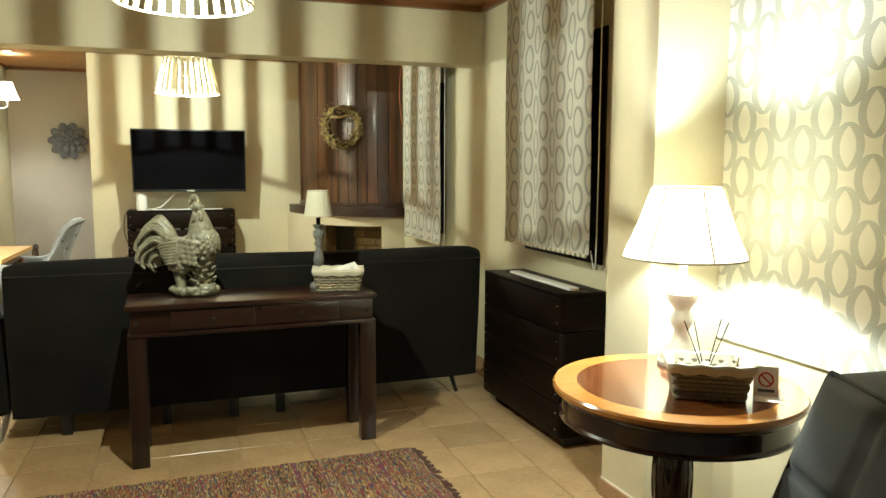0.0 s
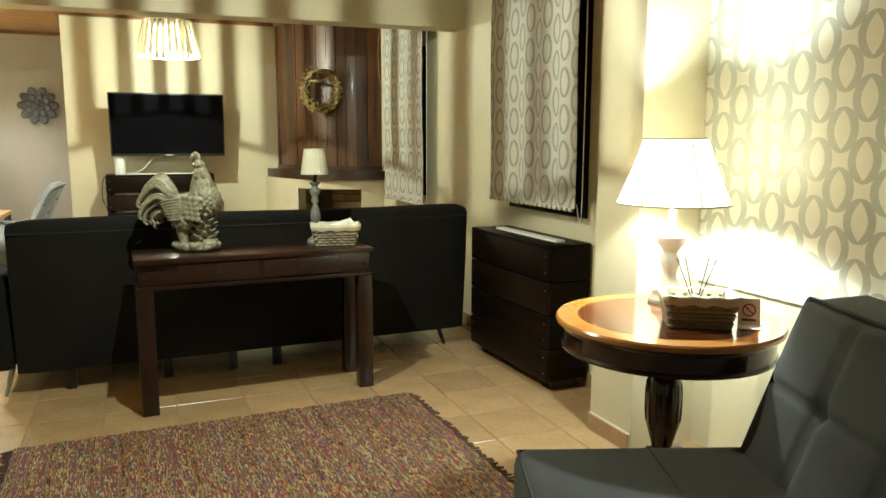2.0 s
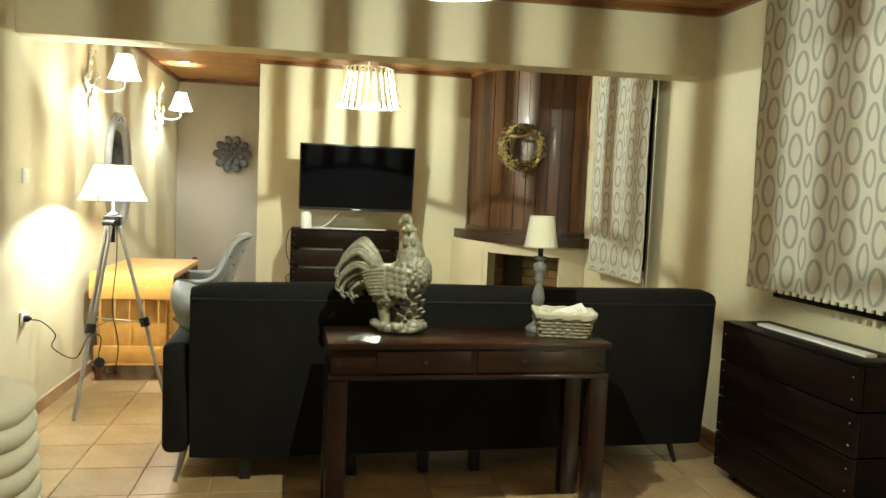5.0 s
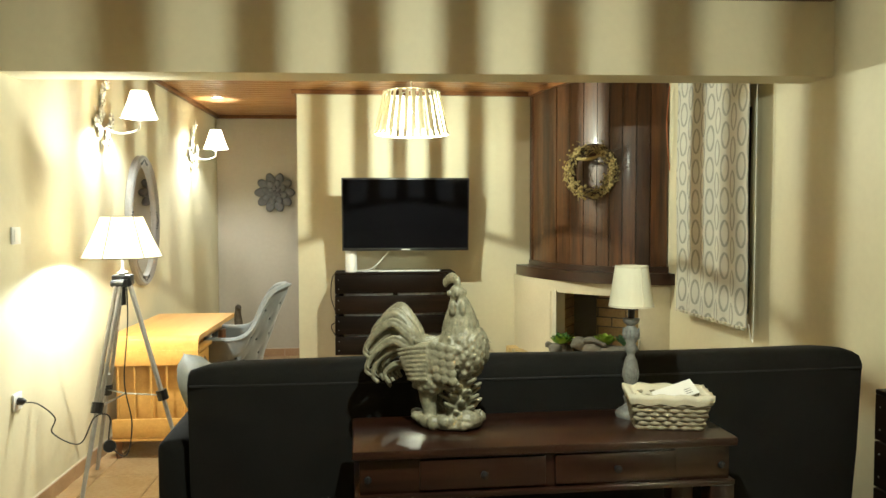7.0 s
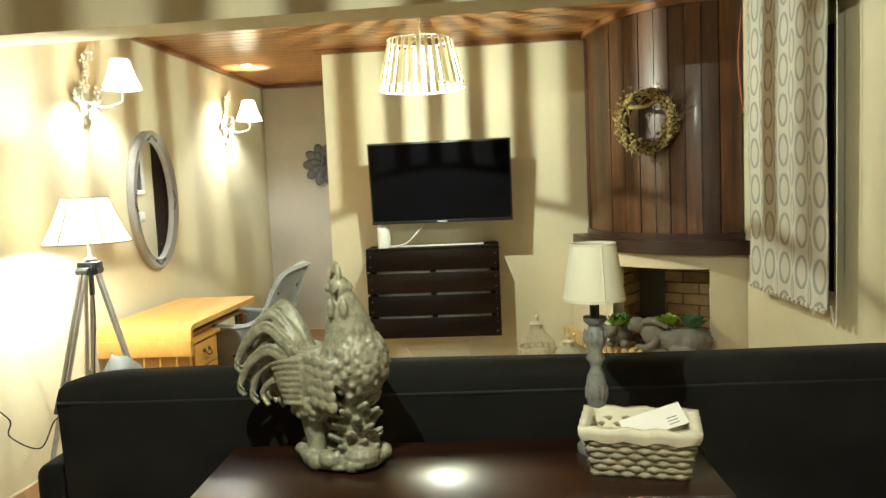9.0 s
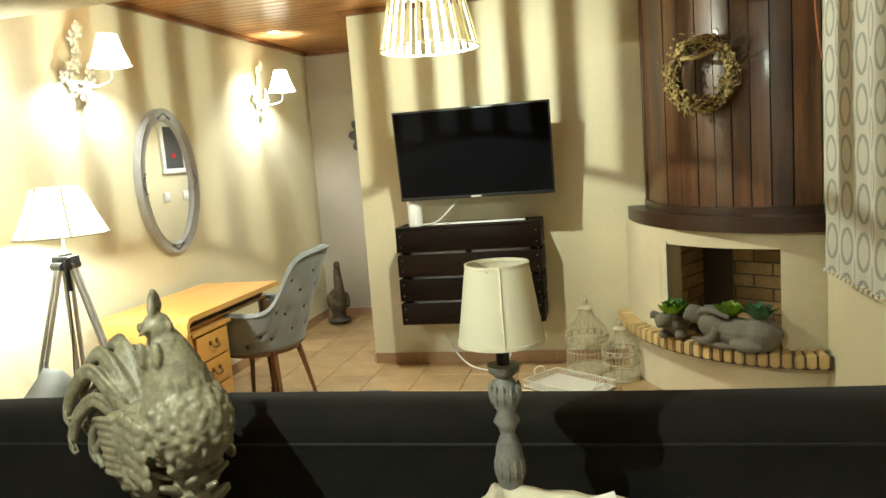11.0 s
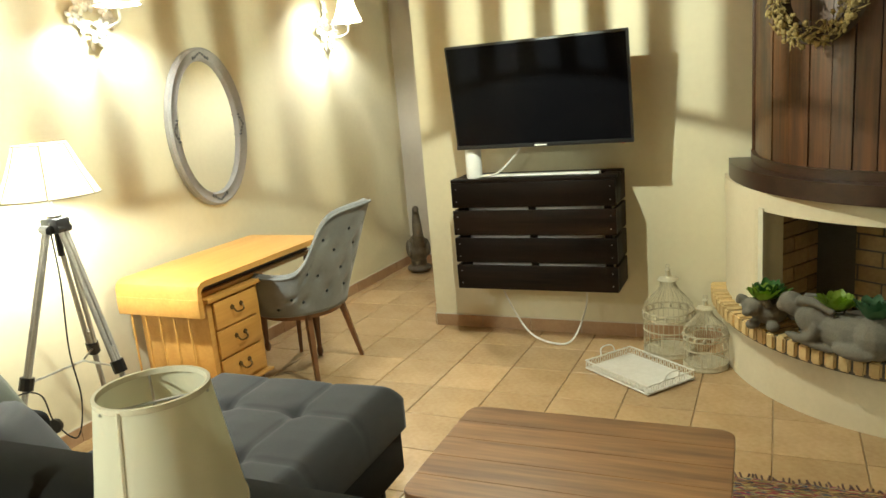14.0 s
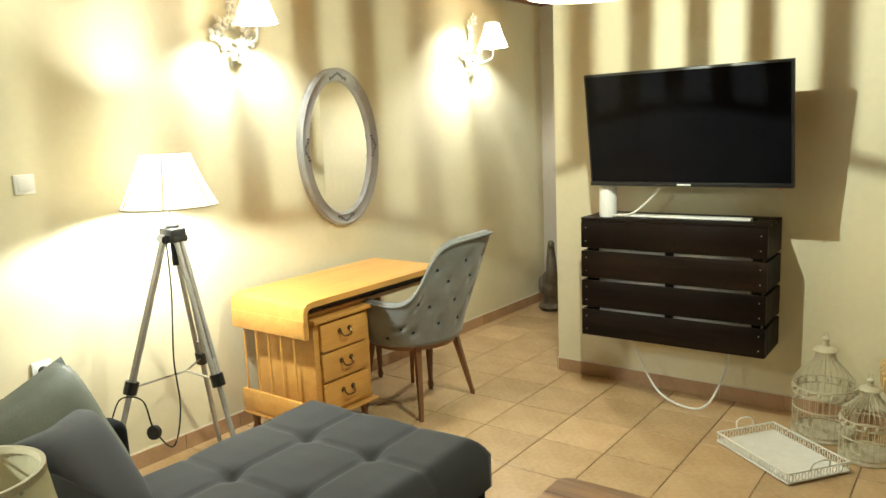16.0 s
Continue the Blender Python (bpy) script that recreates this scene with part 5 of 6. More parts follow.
def oval_mirror():
    r = thing("oval_mirror", "oval wall mirror in a grey carved wooden frame", "mirror", (left_x(5.565) + 0.002, 5.565, 1.445), WALL_TURN)
    n = 64
    W, H = 0.325, 0.465
    prof = [(0.0, 0.0), (0.0, -0.03), (0.014, -0.042), (0.03, -0.036), (0.055, -0.03), (0.068, -0.034), (0.076, -0.024), (0.08, -0.01)]
    rows = [[((W - s) * math.cos(2 * math.pi * i / n), d, (H - s) * math.sin(2 * math.pi * i / n)) for i in range(n)] for s, d in prof]
    part("frame", loft(rows, closed=True), M_MIRRORFRAME, r, smooth=40)
    b = bmesh.new()
    v = [b.verts.new(((W - 0.078) * math.cos(2 * math.pi * i / n), -0.013, (H - 0.078) * math.sin(2 * math.pi * i / n))) for i in range(n)]
    b.faces.new(v)
    part("mirror_glass", b, M_MIRROR, r)
    for ang in (90, 270, 0, 180):
        a = radians(ang)
        b = bmesh.new()
        for k in range(-3, 4):
            blob((0.02 * k, -0.034, 0.010 * math.cos(k * 1.1) - 0.004 * abs(k)), (0.012, 0.006, 0.007), b, Euler((0, 0.5 * k, 0)).to_matrix(), 8)
        part("carving", b, M_FLOWER, r, "dark carved scroll", smooth=180, m=pose((W - 0.042) * math.cos(a), 0, (H - 0.042) * math.sin(a), 0, 90 - ang, 0))


oval_mirror()


def sconce(sx, sy, wx):
    r = thing("wall_sconce", "lit wall sconce with cream shade on white floral metalwork", "wall lamp", (wx, sy + 0.04, 2.06), 90, group="floral sconces")
    rnd = random.Random(11)
    part("back_plate", lathe([(0, -0.004), (0.04, -0.004), (0.04, 0.006), (0.03, 0.012), (0, 0.014)], 20), M_WHITEMETAL, r, m=pose(0, 0, 0, 90))
    for i, (x, z) in enumerate([(0, 0.05), (-0.06, 0.03), (0.06, 0.02), (-0.04, -0.05), (0.04, -0.05), (0, -0.10), (0.01, 0.12), (-0.02, 0.17), (0.005, 0.215), (-0.09, -0.01), (0.09, -0.02)]):
        b = bmesh.new()
        for k in range(5):
            a = k * 1.257 + i
            blob((0.018 * math.cos(a), -0.012, 0.018 * math.sin(a)), (0.017, 0.006, 0.012), b, Euler((0, -a, 0)).to_matrix(), 8)
        blob((0, -0.018, 0), (0.008, 0.008, 0.008), b, seg=8)
        part("flower", b, M_WHITEMETAL, r, smooth=180, m=pose(x * 1.2, -0.02 - 0.015 * (i % 3), z * 1.1) @ Matrix.Diagonal((1.35, 1.35, 1.35, 1)))
    for i in range(7):
        b = bmesh.new()
        blob((0, 0, 0.03), (0.016, 0.004, 0.035), b, seg=10)
        part("leaf", b, M_WHITEMETAL, r, smooth=180, m=pose(rnd.uniform(-0.06, 0.06), -0.015, rnd.uniform(-0.08, 0.08), 0, i * 52, 0))
    b = bmesh.new()
    blob((0, -0.02, -0.145), (0.014, 0.012, 0.03), b, seg=10)
    part("drop", b, M_WHITEMETAL, r, smooth=180)
    part("stem", tube(curve_points([(0, -0.01, 0.0), (-0.01, -0.03, 0.10), (0.01, -0.02, 0.2)]), 0.005, 6), M_WHITEMETAL, r)
    out = sx - wx
    part("arm", tube(curve_points([(0, -0.02, -0.03), (-0.015, -out * 0.5, -0.075), (-0.035, -out * 0.95, -0.055), (-0.04, -out, 0.0), (-0.04, -out, 0.06)]), 0.007, 8), M_WHITEMETAL, r)
    part("candle_tube", lathe([(0.02, 0.0), (0.022, 0.005), (0.012, 0.012), (0.012, 0.04), (0, 0.04)], 16), M_WHITEMETAL, r, m=pose(-0.04, -out, 0.0))
    hold = part("shade_holder", lathe([(0.008, 0.03), (0.008, 0.05), (0, 0.05)], 10), M_WHITE, r, m=pose(-0.04, -out, 0.0))
    b = loft([[(rr * math.cos(2 * math.pi * i / 32), rr * math.sin(2 * math.pi * i / 32), z) for i in range(32)] for rr, z in ((0.108, 0.02), (0.072, 0.11), (0.05, 0.185), (0.048, 0.185), (0.07, 0.11), (0.106, 0.02), (0.108, 0.02))], closed=True)
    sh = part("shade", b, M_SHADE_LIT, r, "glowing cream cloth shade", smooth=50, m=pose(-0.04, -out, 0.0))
    for rr, z in ((0.108, 0.022), (0.05, 0.184)):
        part("rim", lathe([(rr - 0.003, z - 0.003), (rr + 0.002, z - 0.003), (rr + 0.002, z + 0.003), (rr - 0.003, z + 0.003), (rr - 0.003, z - 0.003)], 32), M_SHADE_RIM, sh)


for s in SCONCES:
    sconce(*s)


def tripod_lamp():
    r = thing("tripod_floor_lamp", "lit floor lamp with cream shade on a grey tripod", "lamp", (*TRIPOD, 0))
    head = Vector((0, 0, 1.13))
    part("head", box((-0.05, -0.035, 1.105), (0.05, 0.035, 1.165), 0.008), M_BLACK, r)
    part("clamp", lathe([(0.02, 1.165), (0.03, 1.168), (0.03, 1.178), (0.014, 1.185), (0.008, 1.20), (0.008, 1.27), (0, 1.27)], 20), M_CHROME, r)
    part("center_column", tube([(0, 0, 1.11), (0, 0, 1.0)], 0.014, 10), M_BLACK, r)
    for fx, fy in ((-1.205, 3.80), (-0.775, 4.22), (-1.355, 4.52)):
        f = Vector((fx - TRIPOD[0], fy - TRIPOD[1], 0.0))
        top = head + f * 0.10
        top.z = 1.12
        mid = top.lerp(f, 0.545)
        d = (f - top).normalized()
        side = d.cross(Vector((0, 0, 1))).normalized() * 0.014
        leg = part("leg", tube([top - side, mid - side], 0.011, 8), M_ALU, r)
        part("rail", tube([top + side, mid + side], 0.011, 8), M_ALU, leg)
        part("lower_leg", tube([top.lerp(f, 0.47), f], 0.013, 8, None, 0.011), M_ALU, leg)
        part("collar", tube([mid - d * 0.02, mid + d * 0.035], 0.029, 10), M_BLACK, leg)
        part("joint", tube([top - side * 2.6, top + side * 2.6], 0.02, 10), M_BLACK, leg)
        part("spreader", tube([(0, 0, 0.52), mid + d * 0.01], 0.005, 6), M_CHROME, r)
    shade(r, 1.258, 1.475, 0.200, 0.105, 6, M_SHADE_LIT)


tripod_lamp()
lx = left_x(3.74)
single("lamp_cable", tube(curve_points([(lx + 0.03, 3.74, 0.595), (lx + 0.09, 3.76, 0.58), (lx + 0.15, 3.80, 0.50), (lx + 0.13, 3.82, 0.42), (lx + 0.24, 3.86, 0.35), (lx + 0.30, 3.90, 0.47), (lx + 0.35, 3.97, 0.45), (lx + 0.33, 4.02, 0.30), (lx + 0.40, 4.06, 0.22), (lx + 0.42, 4.10, 0.38), (lx + 0.38, 4.12, 0.60), (lx + 0.40, 4.13, 0.90), (lx + 0.40, 4.13, 1.15)]), 0.0035, 6), M_CABLE_BLACK, "black lamp cable from the socket to the tripod", "cable")
sw = thing("foot_switch", "black round cord switch hanging on the lamp cable", "switch", (lx + 0.33, 4.02, 0.285), 20)
part("dial", lathe([(0, -0.012), (0.03, -0.012), (0.033, 0), (0.03, 0.012), (0, 0.012)], 20), M_BLACK, sw, m=pose(0, 0, 0, 80))


def wall_plate(name, label, at, rz, kind):
    r = thing(name, label, kind, at, rz)
    part("plate", box((-0.041, -0.01, -0.041), (0.041, 0.0, 0.041), 0.004), M_WHITE, r)
    if kind == "socket":
        part("well", lathe([(0.0, 0.008), (0.022, 0.008), (0.024, 0.0112), (0.026, 0.0112)], 24), M_WHITE, r, m=pose(0, 0, 0, 90))
        part("plug", lathe([(0, 0.009), (0.019, 0.009), (0.018, 0.03), (0.008, 0.045), (0, 0.046)], 18), M_BLACK, r, m=pose(0, 0, 0, 90))
    else:
        part("rocker", box((-0.028, -0.014, -0.028), (0.028, -0.0102, 0.028), 0.002), M_WHITE, r)


wall_plate("wall_socket", "white wall socket with a black plug in it", (lx + 0.001, 3.74, 0.60), WALL_TURN, "socket")
wall_plate("light_switch", "white light switch on the cream wall", (left_x(3.77) + 0.001, 3.77, 1.386), WALL_TURN, "light switch")
wall_plate("light_switch", "white light switch in the passage", (-0.323, 6.95, 1.30), -90, "light switch")
wall_plate("thermostat", "white thermostat in the passage", (-0.323, 7.22, 1.30), -90, "thermostat")
pic = thing("framed_picture", "dark picture with a red mark in a white frame", "picture", (-0.322, 7.10, 1.72), -90)
for lo, hi in (((-0.17, -0.025, -0.22), (0.17, 0, -0.18)), ((-0.17, -0.025, 0.18), (0.17, 0, 0.22)), ((-0.17, -0.025, -0.179), (-0.13, 0, 0.179)), ((0.13, -0.025, -0.179), (0.17, 0, 0.179))):
    part("frame", box(lo, hi, 0.003), M_WHITE, pic)
part("print", box((-0.129, -0.012, -0.179), (0.129, -0.004, 0.179)), M_FLOWER, pic)
part("red_mark", box((-0.03, -0.0135, -0.09), (0.03, -0.0125, -0.05)), M_RED, pic)


def desk():
    r = thing("writing_desk", "honey oak writing desk with drawers and a rounded end", "desk", (-1.045, 5.195, 0), -2.4)
    x0, x1, y0, y1 = -0.275, 0.270, -0.545, 0.535
    prof = [(y1, 0.752), (y0 + 0.06, 0.752), (y0 + 0.03, 0.747), (y0 + 0.01, 0.732), (y0, 0.705), (y0, 0.575)]
    inner = [(y1, 0.722), (y0 + 0.06, 0.722), (y0 + 0.045, 0.719), (y0 + 0.032, 0.711), (y0 + 0.026, 0.695), (y0 + 0.026, 0.575)]
    b = loft([[(x0, yy, z) for yy, z in prof], [(x1, yy, z) for yy, z in prof], [(x1, yy, z) for yy, z in inner], [(x0, yy, z) for yy, z in inner], [(x0, yy, z) for yy, z in prof]])
    part("waterfall_top", b, M_DESK, r, smooth=30)
    part("front_flap", box((x0 + 0.001, y0 - 0.004, 0.578), (x1 - 0.001, y0 - 0.0005, 0.668), 0.001), M_DESK, r)
    part("under_rail", box((x0 + 0.02, y0 + 0.05, 0.645), (x1 - 0.09, y1 - 0.01, 0.665)), M_DESK, r)
    # Dark block in place of the shade between rail and top, no real board.
    part("shadow_filler", box((x0 + 0.02, y0 + 0.05, 0.668), (x1 - 0.11, y1 - 0.02, 0.718)), M_DESK_DARK, r)
    ped = part("pedestal", box((x0 + 0.02, y0 + 0.11, 0.13), (x1 - 0.065, y0 + 0.50, 0.644), 0.003), M_DESK, r)
    part("pedestal_lip", box((x0 + 0.02, y0 + 0.09, 0.622), (x1 - 0.03, y0 + 0.52, 0.6445), 0.004), M_DESK, r)
    for k in range(3):
        z = 0.155 + 0.155 * k
        dr = part("drawer", box((x1 - 0.064, y0 + 0.145, z), (x1 - 0.046, y0 + 0.465, z + 0.143), 0.004), M_DESK, r)
        hm = pose(x1 - 0.046, y0 + 0.305, z + 0.075, 0, 0, 0)
        h = part("handle", tube(curve_points([(0.008, -0.035, 0.01), (0.022, -0.028, -0.012), (0.024, 0, -0.018), (0.022, 0.028, -0.012), (0.008, 0.035, 0.01)]), 0.0045, 7), M_BRASS, dr, "dark brass drop handle", m=hm)
        for s in (-1, 1):
            part("rose", lathe([(0, 0), (0.014, 0), (0.01, 0.008), (0, 0.01)], 12), M_BRASS, dr, m=pose(x1 - 0.046, y0 + 0.305 + 0.035 * s, z + 0.087, 0, 90))
    # magazine rack at the near end
    part("rack_board", box((x0 + 0.03, y0 + 0.0, 0.14), (x1 - 0.06, y0 + 0.02, 0.25), 0.004), M_DESK, r)
    part("rack_floor", box((x0 + 0.02, y0 + 0.0, 0.115), (x1 - 0.035, y0 + 0.52, 0.129), 0.004), M_DESK, r)
    for k in range(5):
        x = x0 + 0.07 + 0.095 * k
        part("spindle", tube([(x, y0 + 0.012, 0.25), (x, y0 + 0.012, 0.60)], 0.0055, 8), M_DESK, r)
    for x, yy in ((x0 + 0.05, y0 + 0.06), (x1 - 0.09, y0 + 0.06), (x0 + 0.05, y0 + 0.46), (x1 - 0.09, y0 + 0.46)):
        part("foot", lathe([(0.014, 0), (0.022, 0.02), (0.016, 0.04), (0.028, 0.115), (0, 0.115)], 14), M_CHAIRLEG, r, m=pose(x, yy, 0))
    for x in (x0 + 0.06, x1 - 0.08):
        part("turned_leg", lathe([(0.012, 0), (0.02, 0.03), (0.013, 0.06), (0.02, 0.20), (0.028, 0.33), (0.018, 0.37), (0.03, 0.40), (0.03, 0.64), (0, 0.645)], 16), M_CHAIRLEG, r, m=pose(x, y1 - 0.06, 0), smooth=50)


desk()


def desk_chair():
    r = thing("desk_chair", "grey velvet tub chair with buttoned back and wooden legs", "chair", (-0.80, 5.475, 0), -3)
    # seen from above, the back stands towards +x
    def shell(phi, off):
        a = radians(phi)
        f = max(0.0, math.cos(a * 0.9))
        top = 0.635 + 0.335 * (1 / (1 + math.exp((abs(phi) - 56) / 6)))
        top += 0.012 * math.cos(math.radians(phi * 3))
        rows = []
        for k in range(25):
            t = k / 24
            z = 0.40 + (top - 0.40) * t
            rad = 0.255 + off + 0.055 * t + (0.012 * math.sin(math.pi * t))
            if off > 0:
                for ts, ps in studs:
                    q = ((phi - ps) / 4.5) ** 2 + ((t - ts) / 0.055) ** 2
                    rad -= 0.017 * math.exp(-q)
            lean = 0.16 * t ** 1.4 * f
            rows.append((rad * math.cos(a) * 0.95 + lean, rad * math.sin(a), z))
        return rows
    studs = [(t, k * 28 - sh) for t, sh in ((0.22, 0), (0.42, 14), (0.62, 0), (0.80, 14)) for k in range(-3 + (sh > 0), 4) if not (abs(k * 28 - sh) > 60 and t > 0.5 or abs(k * 28 - sh) > 95)]
    angles = [-112 + 224 * i / 112 for i in range(113)]
    outer = [shell(p, 0.03) for p in angles]
    inner = [shell(p, -0.03) for p in angles]
    b = loft(outer)
    loft(inner, b)
    loft([[o[-1] for o in outer], [((o[-1][0] + i[-1][0]) / 2, (o[-1][1] + i[-1][1]) / 2, o[-1][2] + 0.018) for o, i in zip(outer, inner)], [i[-1] for i in inner]], b)
    loft([[o[0] for o in outer], [i[0] for i in inner]], b)
    for e in (0, -1):
        loft([outer[e], inner[e]], b)
    bmesh.ops.remove_doubles(b, verts=b.verts, dist=0.0004)
    swing = pose(0, 0, 0, 0, 0, 6)
    back = part("backrest", b, M_VELVET, r, smooth=180, m=swing)
    part("back_piping", tube([(o[-1][0] * 1.01, o[-1][1] * 1.01, o[-1][2]) for o in outer], 0.007, 6), M_VELVET, r, smooth=180, m=swing)
    # Buttons in the dents, darkened to carry the dents' shade.
    for t, p in studs:
        c = Vector(shell(p, 0.031)[round(t * 24)])
        bb = bmesh.new()
        blob(c, (0.009, 0.009, 0.009), bb, seg=10)
        part("button", bb, M_BUTTON, back, smooth=180)
    part("seat", lathe([(0, 0.40), (0.24, 0.40), (0.265, 0.42), (0.268, 0.46), (0.24, 0.485), (0, 0.492)], 40, scale=(1.0, 0.95)), M_VELVET, r, smooth=60)
    part("seat_frame", lathe([(0, 0.365), (0.235, 0.365), (0.245, 0.40), (0, 0.40)], 40), M_CHAIRLEG, r, smooth=40)
    for x, yy, fx, fy in ((0.16, -0.16, 0.23, -0.235), (0.16, 0.16, 0.22, 0.25), (-0.16, -0.16, -0.21, -0.21), (-0.16, 0.16, -0.21, 0.21)):
        part("leg", tube([(x, yy, 0.40), (fx, fy, 0.0)], 0.024, 4, None, 0.014), M_CHAIRLEG, r)


desk_chair()


def wall_flower():
    r = thing("wall_flower", "slate grey metal flower ornament on the passage wall", "wall ornament", (-0.67, 7.955, 1.72), -2.7)
    for ringi, (n, rad, L, w, d) in enumerate(((10, 0.13, 0.085, 0.05, 0.0), (8, 0.075, 0.065, 0.038, -0.018), (6, 0.035, 0.04, 0.025, -0.034))):
        for i in range(n):
            a = 360 / n * i + ringi * 15
            b = bmesh.new()
            blob((rad, 0, 0), (L, 0.012, w), b, seg=14)
            part("petal", b, M_FLOWER, r, smooth=180, m=pose(0, -0.014 + d, 0, 0, a, 0) @ pose(0, 0, 0, 0, 0, -8))
    b = bmesh.new()
    blob((0, -0.055, 0), (0.025, 0.02, 0.025), b)
    part("heart", b, M_FLOWER, r, smooth=180)


wall_flower()
plain_planter("goose_statue", "brown cast stone goose statue on the passage floor", (-1.06, 7.70, 0), -60,
              [((0, 0, 0.20), (0.13, 0.095, 0.13), (0, -20, 0)), ((-0.11, 0, 0.16), (0.08, 0.05, 0.06), (0, 25, 0)), ((0.09, 0, 0.56), (0.045, 0.03, 0.032), (0, 0, 0)), ((0.0, 0, 0.03), (0.13, 0.11, 0.035), (0, 0, 0)), ((0.02, -0.08, 0.21), (0.10, 0.025, 0.07), (0, 15, 0)), ((0.02, 0.08, 0.21), (0.10, 0.025, 0.07), (0, 15, 0)), ((0, 0, 0.08), (0.09, 0.07, 0.08), (0, 0, 0))],
              [([(0.07, 0, 0.24), (0.11, 0, 0.34), (0.08, 0, 0.46), (0.085, 0, 0.56)], 0.06, 0.026), ([(0.11, 0, 0.56), (0.16, 0, 0.545)], 0.018, 0.008)], M_BRONZE, 0.008)


def birdcage(label, at, R, H):
    r = thing("birdcage", label, "birdcage", at, group="wire birdcages")
    body = H * 0.50
    part("base", lathe([(0, 0), (R, 0), (R + 0.004, 0.008), (R, 0.022), (R - 0.006, 0.024), (0, 0.02)], 36), M_CREAMMETAL, r, smooth=40)
    for z in (0.03, body * 0.58, body * 0.86, body):
        part("hoop", lathe([(R - 0.002, z - 0.003), (R + 0.003, z - 0.003), (R + 0.003, z + 0.003), (R - 0.002, z + 0.003), (R - 0.002, z - 0.003)], 36), M_CREAMMETAL, r)
    first = None
    for i in range(30):
        if first is None:
            pts = curve_points([(R, 0, 0.02), (R, 0, body), (R * 0.86, 0, body + H * 0.10), (R * 0.55, 0, body + H * 0.19), (R * 0.36, 0, body + H * 0.26), (R * 0.30, 0, body + H * 0.34)], 3)
            first = part("wire", tube(pts, 0.0016, 4), M_CREAMMETAL, r)
        else:
            o = new("wire", first.data)
            o.parent, o.matrix_basis = r, pose(0, 0, 0, 0, 0, 12 * i)
    b = bmesh.new()
    blob((R + 0.002, 0, body * 0.93), (0.008, 0.008, body * 0.06), b, seg=6)
    bead = mesh("bead", b, M_CREAMMETAL, 180)
    for i in range(16):
        o = new("bead", bead)
        o.parent, o.matrix_basis = r, pose(0, 0, 0, 0, 0, 22.5 * i)
    part("cap", lathe([(R * 0.30, body + H * 0.335), (R * 0.42, body + H * 0.345), (R * 0.36, body + H * 0.365), (R * 0.12, body + H * 0.385), (R * 0.10, body + H * 0.44), (R * 0.14, body + H * 0.455), (R * 0.05, body + H * 0.475), (0, body + H * 0.48)], 24), M_CREAMMETAL, r, smooth=50)
    part("ring", lathe([(0.010, -0.002), (0.013, 0), (0.010, 0.002), (0.008, 0), (0.010, -0.002)], 16), M_CREAMMETAL, r, m=pose(0, 0, body + H * 0.48 + 0.009, 90))
    for lo, hi in (((-0.04, -R - 0.005, 0.03), (-0.036, -R - 0.001, body * 0.58)), ((0.036, -R - 0.005, 0.03), (0.04, -R - 0.001, body * 0.58)), ((-0.035, -R - 0.005, body * 0.3), (0.035, -R - 0.001, body * 0.32))):
        part("door_bar", box(lo, hi), M_CREAMMETAL, r, m=pose(0, 0, 0, 0, 0, -25))


birdcage("large cream wire birdcage with domed top on the floor", (1.215, 6.06, 0), 0.135, 0.50)
birdcage("small cream wire birdcage with domed top on the floor", (1.42, 5.88, 0), 0.112, 0.38)


def tray():
    r = thing("metal_tray", "white openwork metal serving tray on the floor", "tray", (1.094, 5.70, 0.0), -38.5)
    w, d = 0.232, 0.160
    part("floor_panel", box((-w, -d, 0.006), (w, d, 0.012)), M_WHITEMETAL, r)
    for z in (0.010, 0.052):
        for a, c in (((-w, -d), (w, -d)), ((w, -d), (w, d)), ((w, d), (-w, d)), ((-w, d), (-w, -d))):
            part("rail", tube([(*a, z), (*c, z)], 0.004, 6), M_WHITEMETAL, r)
    me = None
    for k in range(16):
        for s in (-1, 1):
            x = -w + 2 * w * (k + 0.5) / 16
            pts = [(0.010 * math.cos(q * math.pi / 4), 0, 0.031 + 0.018 * math.sin(q * math.pi / 4)) for q in range(9)]
            if me is None:
                me = mesh("scroll", tube(pts, 0.0022, 4), M_WHITEMETAL)
            o = new("scroll", me)
            o.parent, o.matrix_basis = r, pose(x, s * d, 0)
    for k in range(10):
        for s in (-1, 1):
            o = new("scroll", me)
            o.parent, o.matrix_basis = r, pose(s * w, -d + 2 * d * (k + 0.5) / 10, 0, 0, 0, 90)
    for s in (-1, 1):
        part("handle", tube(curve_points([(s * w, -0.05, 0.05), (s * (w + 0.012), -0.04, 0.085), (s * (w + 0.015), 0, 0.095), (s * (w + 0.012), 0.04, 0.085), (s * w, 0.05, 0.05)]), 0.004, 6), M_WHITEMETAL, r)


tray()


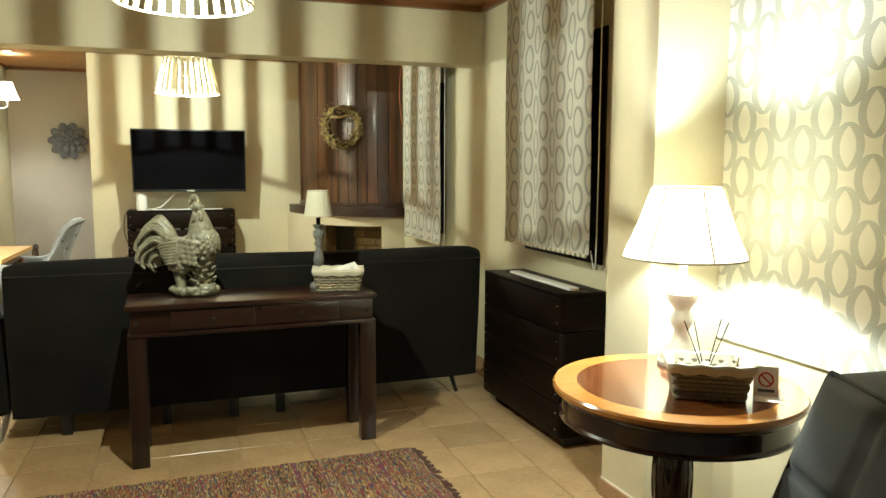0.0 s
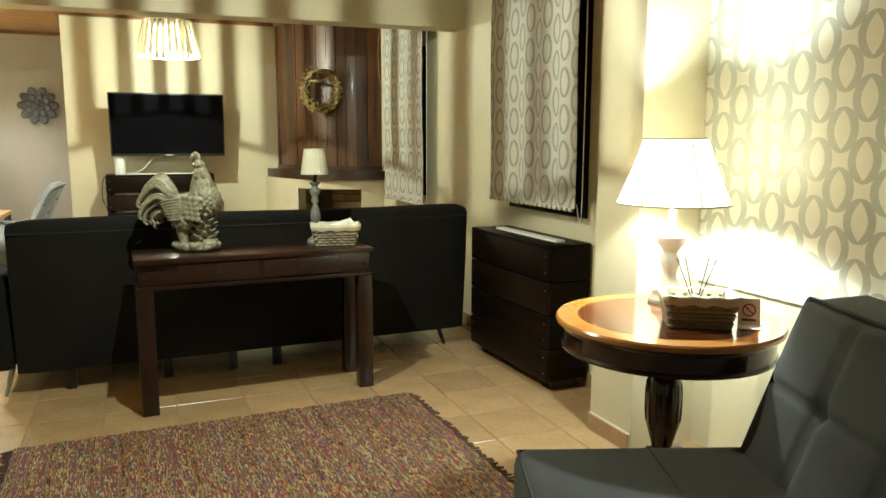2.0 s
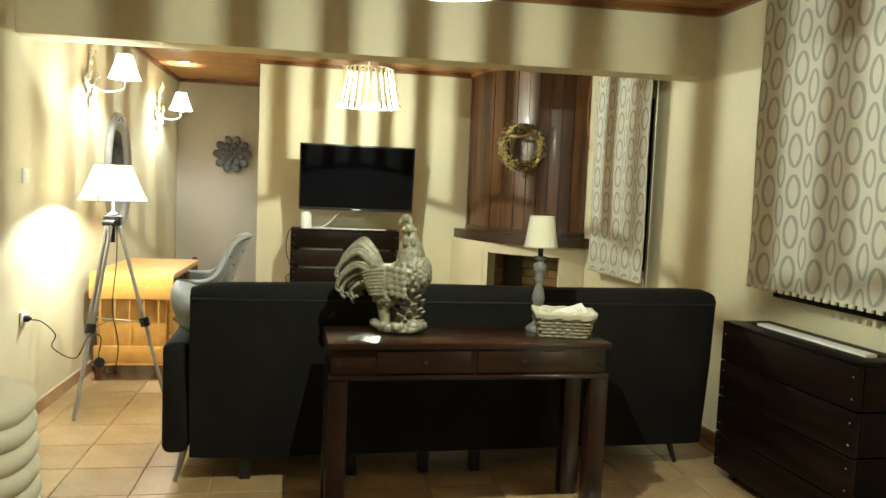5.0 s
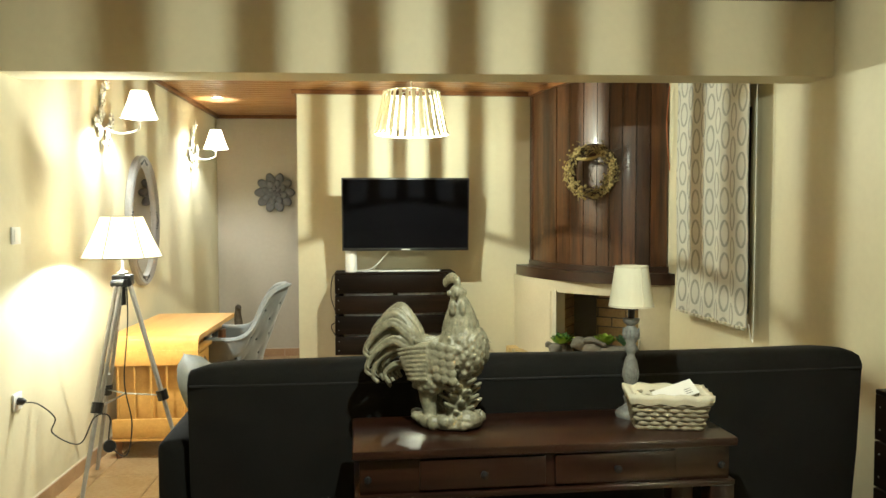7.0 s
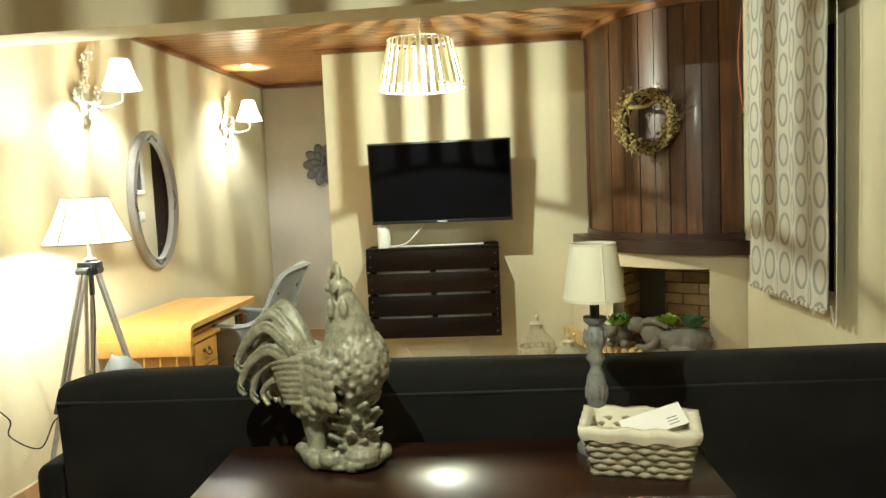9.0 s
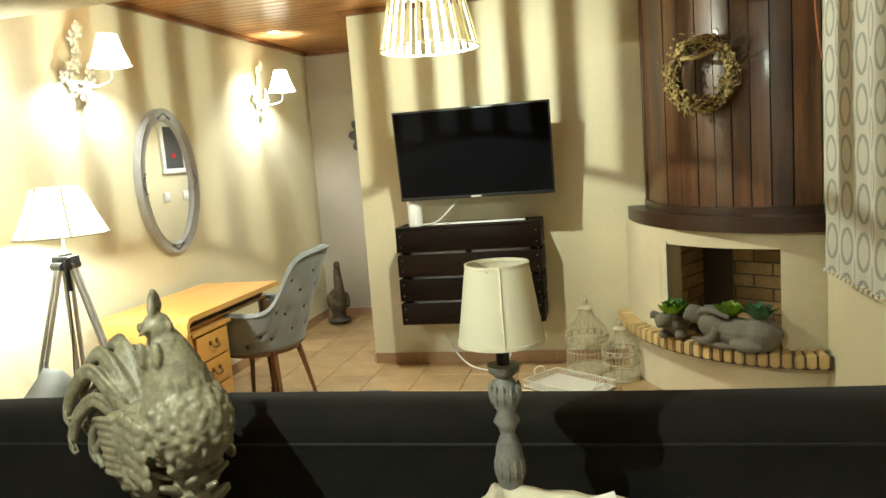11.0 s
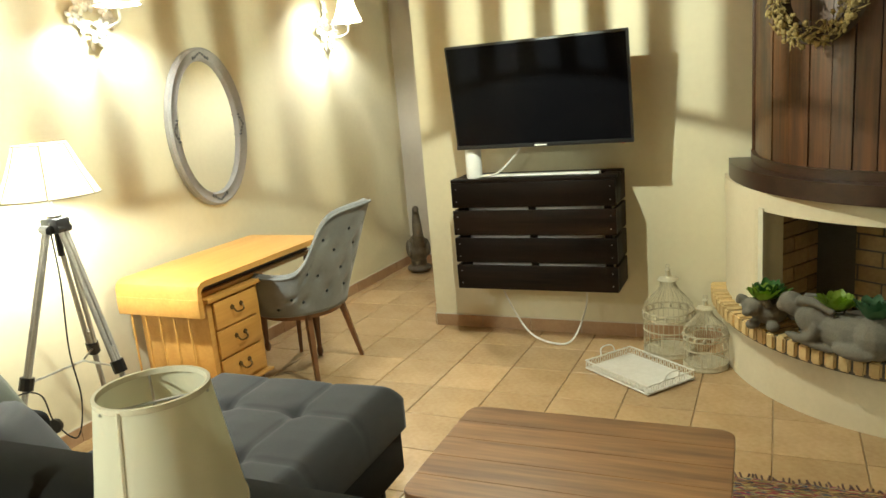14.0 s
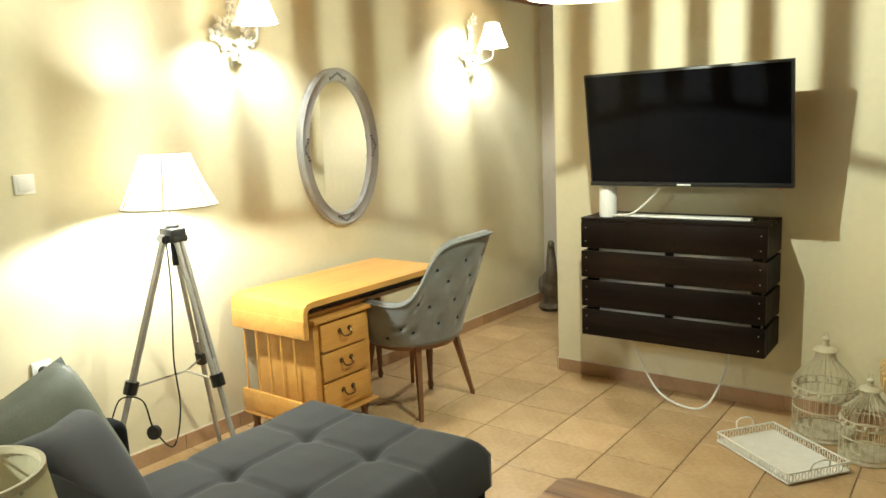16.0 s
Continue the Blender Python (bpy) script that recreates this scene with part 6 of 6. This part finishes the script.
def coffee_table():
    r = thing("coffee_table", "low rustic oak coffee table with rounded corners", "table", (1.158, 3.945, 0), -0.5)
    w, d = 0.44, 0.30
    n = 5
    rad = 0.05
    for k in range(n):
        y0, y1 = -d + 2 * d * k / n + 0.0006, -d + 2 * d * (k + 1) / n - 0.0006
        if k in (0, n - 1):
            s = -1 if k == 0 else 1
            yo, yi = (y0, y1) if k == 0 else (y1, y0)
            pts = [(-w, yi), (w, yi)] + [(w - rad + rad * math.cos(t), yo - s * rad + s * rad * math.sin(t)) for t in (0, 0.4, 0.8, 1.2, 1.571)] + [(-w + rad + rad * math.cos(t), yo - s * rad + s * rad * math.sin(t)) for t in (1.571, 1.94, 2.34, 2.74, 3.1416)]
            b = prism(pts, 0.412, 0.45)
        else:
            b = prism([(-w, y0), (w, y0), (w, y1), (-w, y1)], 0.412, 0.45)
        bmesh.ops.bevel(b, geom=[e for e in b.edges if all(v.co.z > 0.44 for v in e.verts)], offset=0.0015, segments=1, affect="EDGES")
        part("plank", b, M_COFFEE, r, smooth=30)
    part("frame", box((-w + 0.05, -d + 0.05, 0.36), (w - 0.05, d - 0.05, 0.4115), 0.004), M_BLACK, r)
    for x in (-w + 0.07, w - 0.07):
        for yy in (-d + 0.07, d - 0.07):
            part("leg", tube([(x, yy, 0.37), (x * 1.06, yy * 1.08, 0.012)], 0.02, 8, None, 0.014), M_BLACK, r)


coffee_table()

sp = thing("ceiling_spot", "lit recessed ceiling spotlight with a white ring", "ceiling light", (-1.03, 6.75, CEIL - 0.012))
part("ring", lathe([(0.035, 0.010), (0.05, 0.010), (0.052, 0.004), (0.045, 0.0), (0.036, 0.003), (0.035, 0.010)], 32), M_WHITE, sp)
part("lens", lathe([(0, 0.006), (0.034, 0.006), (0.034, 0.010), (0, 0.010)], 24), M_BULB, sp, "glowing bulb")


def pouf():
    r = thing("pouf", "tall cream fabric pouf with stacked soft folds", "pouf", (-1.115, 2.02, 0))
    prof = [(0, 0), (0.24, 0)]
    n = 8
    for k in range(n):
        z0, q = 0.01 + 0.078 * k, 0.275 - 0.003 * k
        prof += [(q - 0.022, z0), (q - 0.004, z0 + 0.018), (q + 0.003, z0 + 0.042), (q - 0.006, z0 + 0.066)]
    prof += [(0.235, 0.645), (0.16, 0.665), (0, 0.67)]
    b = lathe(prof, 48)
    for v in b.verts:
        a = math.atan2(v.co.y, v.co.x)
        v.co.z += 0.014 * math.sin(a + 1.0) * min(1.0, v.co.z / 0.1) + 0.004 * math.sin(5 * a)
        v.co.z = max(v.co.z, 0.0)
    part("cover", b, M_LINER, r, smooth=70)
    part("top_knot", lathe([(0, 0.664), (0.03, 0.666), (0.034, 0.675), (0.02, 0.684), (0, 0.686)], 16), M_LINER, r, smooth=60)


pouf()

# ---- floor tiles ----
PITCH, TURN = 0.3345, radians(-1.7)
tile_me = mesh("tile", box((-PITCH / 2 + 0.0023, -PITCH / 2 + 0.0023, -0.008), (PITCH / 2 - 0.0023, PITCH / 2 - 0.0023, 0.0), 0.002, None, 1), M_TILE)
rest = bmesh.new()
made = 0
for i in range(-16, 10):
    for j in range(-30, 10):
        u, v = (i + 0.5) * PITCH, (j + 0.5) * PITCH
        x = 0.062 + u * math.cos(TURN) - v * math.sin(TURN)
        yy = 5.355 + u * math.sin(TURN) + v * math.cos(TURN)
        if not (-4.2 < x < 2.75 and -4.2 < yy < 8.2):
            continue
        m = Matrix.Translation((x, yy, 0)) @ Matrix.Rotation(TURN, 4, "Z")
        if -1.62 < x < 2.5 and 0.2 < yy < 8.1 and made < 300:
            o = new("tile", tile_me)
            o.parent, o.matrix_basis = floor, m
            made += 1
        else:
            vs = [rest.verts.new(m @ Vector((sx * (PITCH / 2 - 0.003), sy * (PITCH / 2 - 0.003), z))) for z in (-0.008, 0.0) for sx, sy in ((-1, -1), (1, -1), (1, 1), (-1, 1))]
            rest.faces.new(vs[4:])
            for k in range(4):
                rest.faces.new((vs[k], vs[(k + 1) % 4], vs[4 + (k + 1) % 4], vs[4 + k]))
far = new("tiles", mesh("tiles", rest, M_TILE))
far.parent = floor
tagged(far, kind="stuff")
